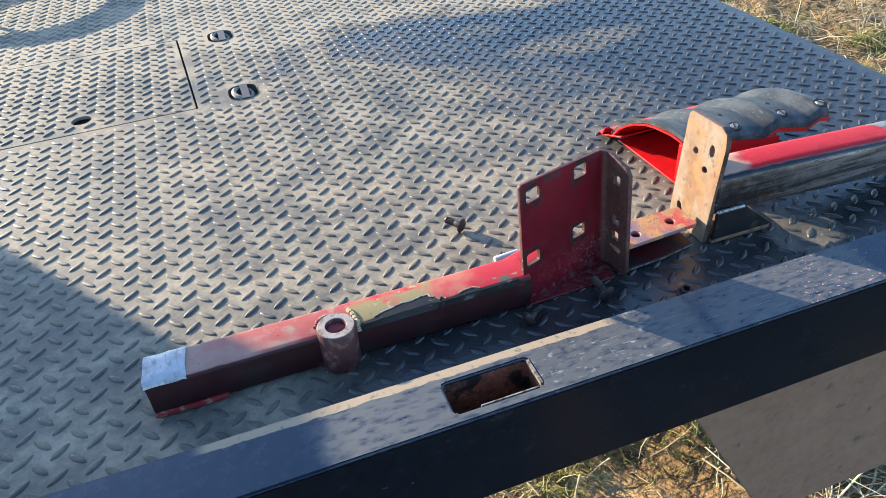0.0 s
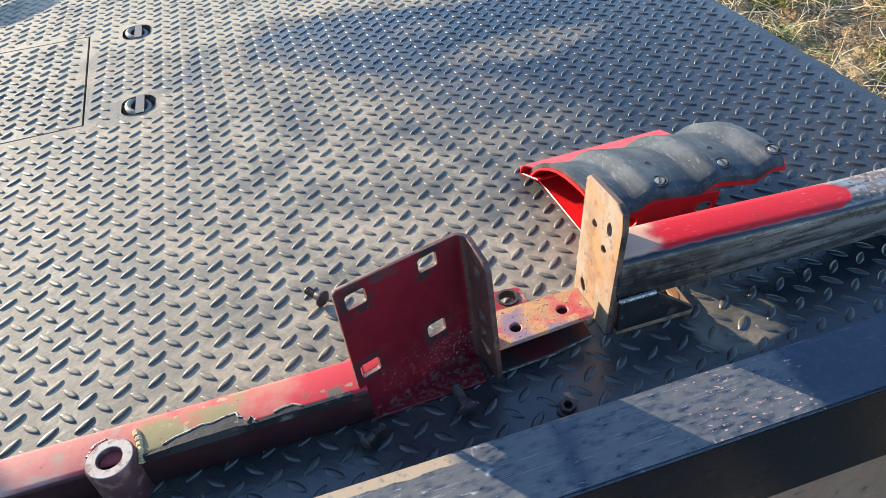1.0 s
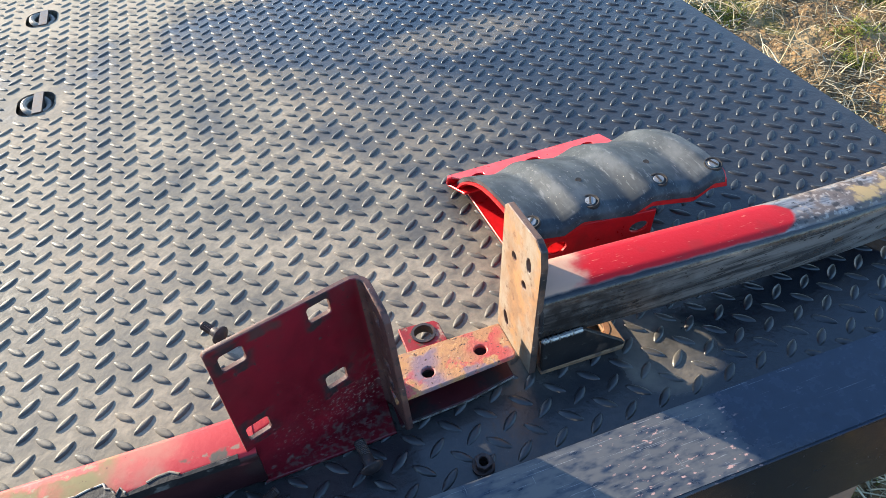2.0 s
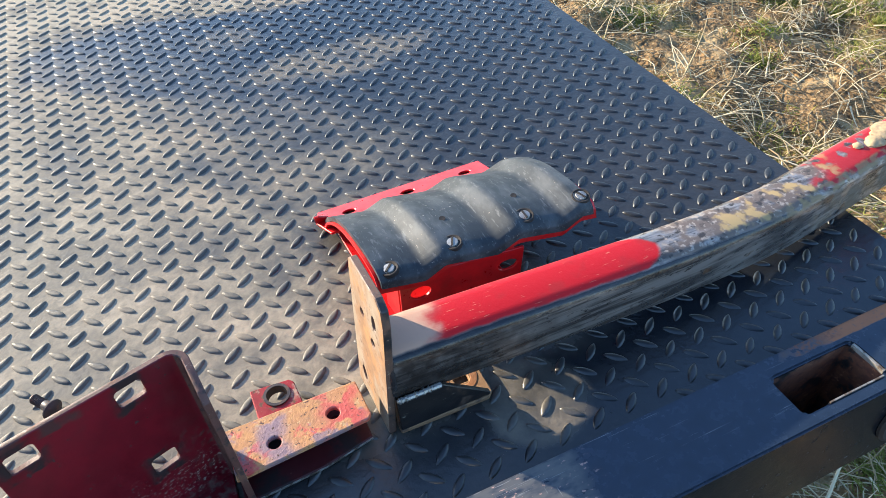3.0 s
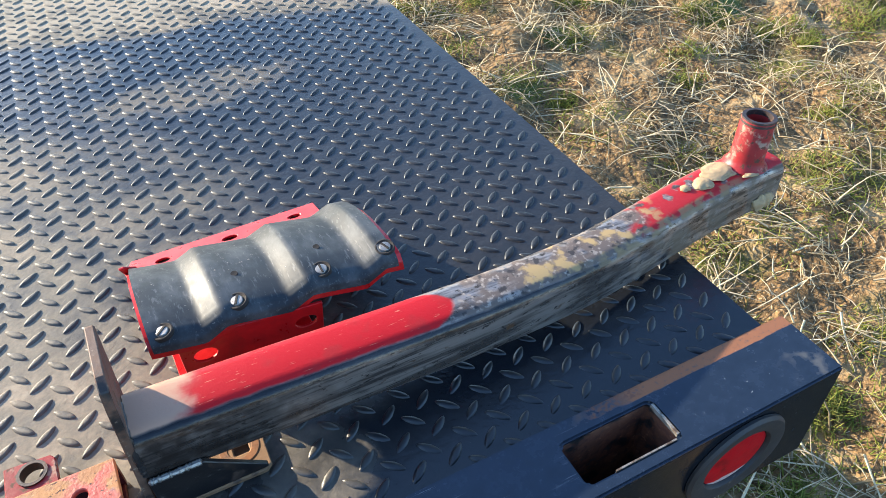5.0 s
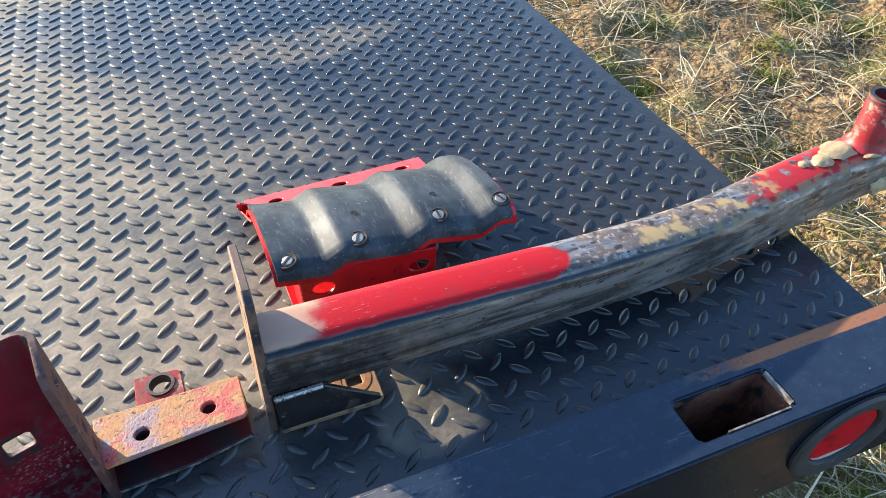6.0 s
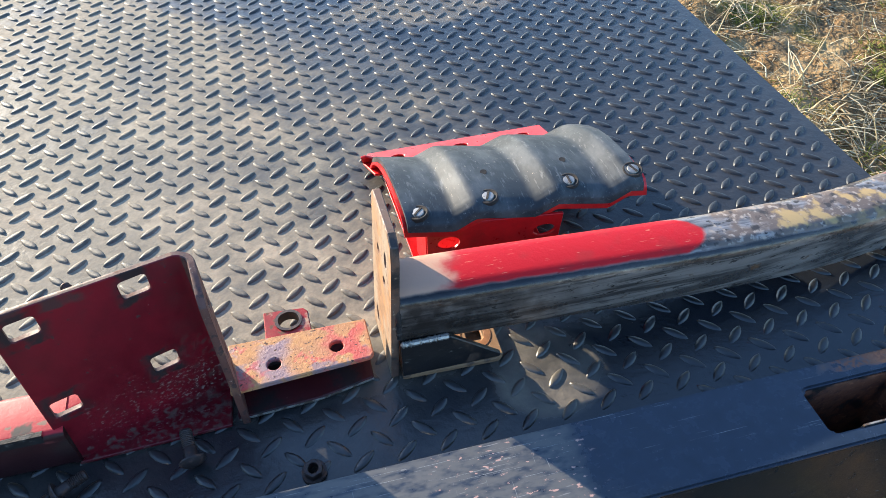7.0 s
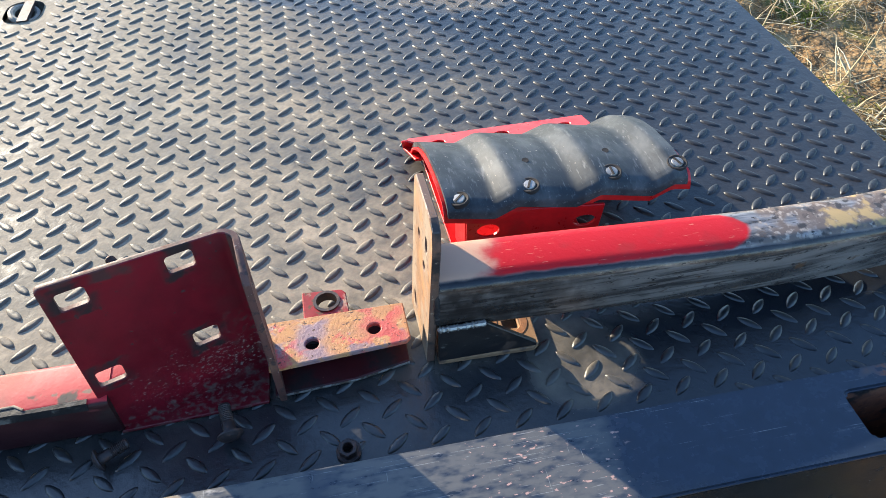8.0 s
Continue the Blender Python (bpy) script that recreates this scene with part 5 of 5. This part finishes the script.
def lying(x, y, z, toward, drop):
    """A bolt whose head faces the level direction toward (degrees from x), with its head end lower by drop degrees."""
    return Matrix.Translation((x, y, z)) @ pose(0, 0, 0, 0, 90 + drop, toward)


carriage_bolt("carriage_bolt", lying(0.270, 0.850, 0.0118, -52, 5) @ Matrix.Scale(0.88, 4), "rusty carriage bolt lying on sunlit dusty deck")
carriage_bolt("carriage_bolt", lying(0.385, 0.628, 0.0130, -80, 14) @ Matrix.Scale(0.92, 4), "dark carriage bolt lying in front of bracket")
carriage_bolt("carriage_bolt", lying(0.275, 0.627, 0.0112, 205, 6) @ Matrix.Scale(0.82, 4), "dark carriage bolt lying on its side beside bar")


def flange_nut():
    ob = thing("flange_nut", (0.484, 0.597, 0.002), "dark hexagon flange nut lying on shaded deck", "nut")
    m = pose(0, 0, 0, 8, -4, 20) @ Matrix.Scale(0.82, 4)
    part("hexagon", plate(ring_points(0, 0, 0.0105, n=6), [ring_points(0, 0, 0.0055, n=18)], 0.011, m @ Matrix.Translation((0, 0, 0.002)), 0.0008), M_DARKSTEEL, ob)
    part("flange", plate(ring_points(0, 0, 0.0132, n=24), [ring_points(0, 0, 0.0055, n=18)], 0.0028, m, 0.0005), M_DARKSTEEL, ob)


flange_nut()

pin = thing("steel_pin", (0.303, 0.758, 0.006), "short bright steel pin lying on dusty deck", "pin")
part("body", lathe([(0.0, -0.019), (0.0046, -0.019), (0.0055, -0.0178), (0.0055, 0.0178), (0.0046, 0.019), (0.0, 0.019)], pose(0, 0, 0.0018, 0, 90, 4), 20), M_PIN, pin, "", True)

# ---- unseen box and ring, added to cast shade on the deck ----
SHADE_BOX_H = 0.72 - GROUND_Z
shade_box = thing("shade_box", (-1.80, 2.02, GROUND_Z), "unseen tall galvanized box added beside the trailer to cast shade", "bin")
part("body", soften(box(-0.43, 0.43, -0.42, 0.43, -0.06, SHADE_BOX_H - 0.06), 0.015, 2), M_GALV, shade_box)
part("lid", soften(box(-0.445, 0.44, -0.435, 0.44, SHADE_BOX_H - 0.059, SHADE_BOX_H), 0.008, 2), M_GALV, shade_box)
ring_caster = thing("shade_ring", (-0.664, 2.684, 0), "unseen dark ring on three legs, added to cast a curved shadow", "stand")
part("ring", lathe([(0.205, 0.10), (0.250, 0.10), (0.255, 0.116), (0.250, 0.132), (0.205, 0.132), (0.200, 0.116), (0.205, 0.10)], Matrix(), 44), M_UNDER, ring_caster, "", True)
for k in range(3):
    a = (0.33, 2.80, 4.7)[k]
    part("leg", lathe([(0.0, 0.003), (0.008, 0.003), (0.008, 0.099), (0.0, 0.0995)], Matrix.Translation((0.228 * math.cos(a), 0.228 * math.sin(a), 0)), 10), M_UNDER, ring_caster)
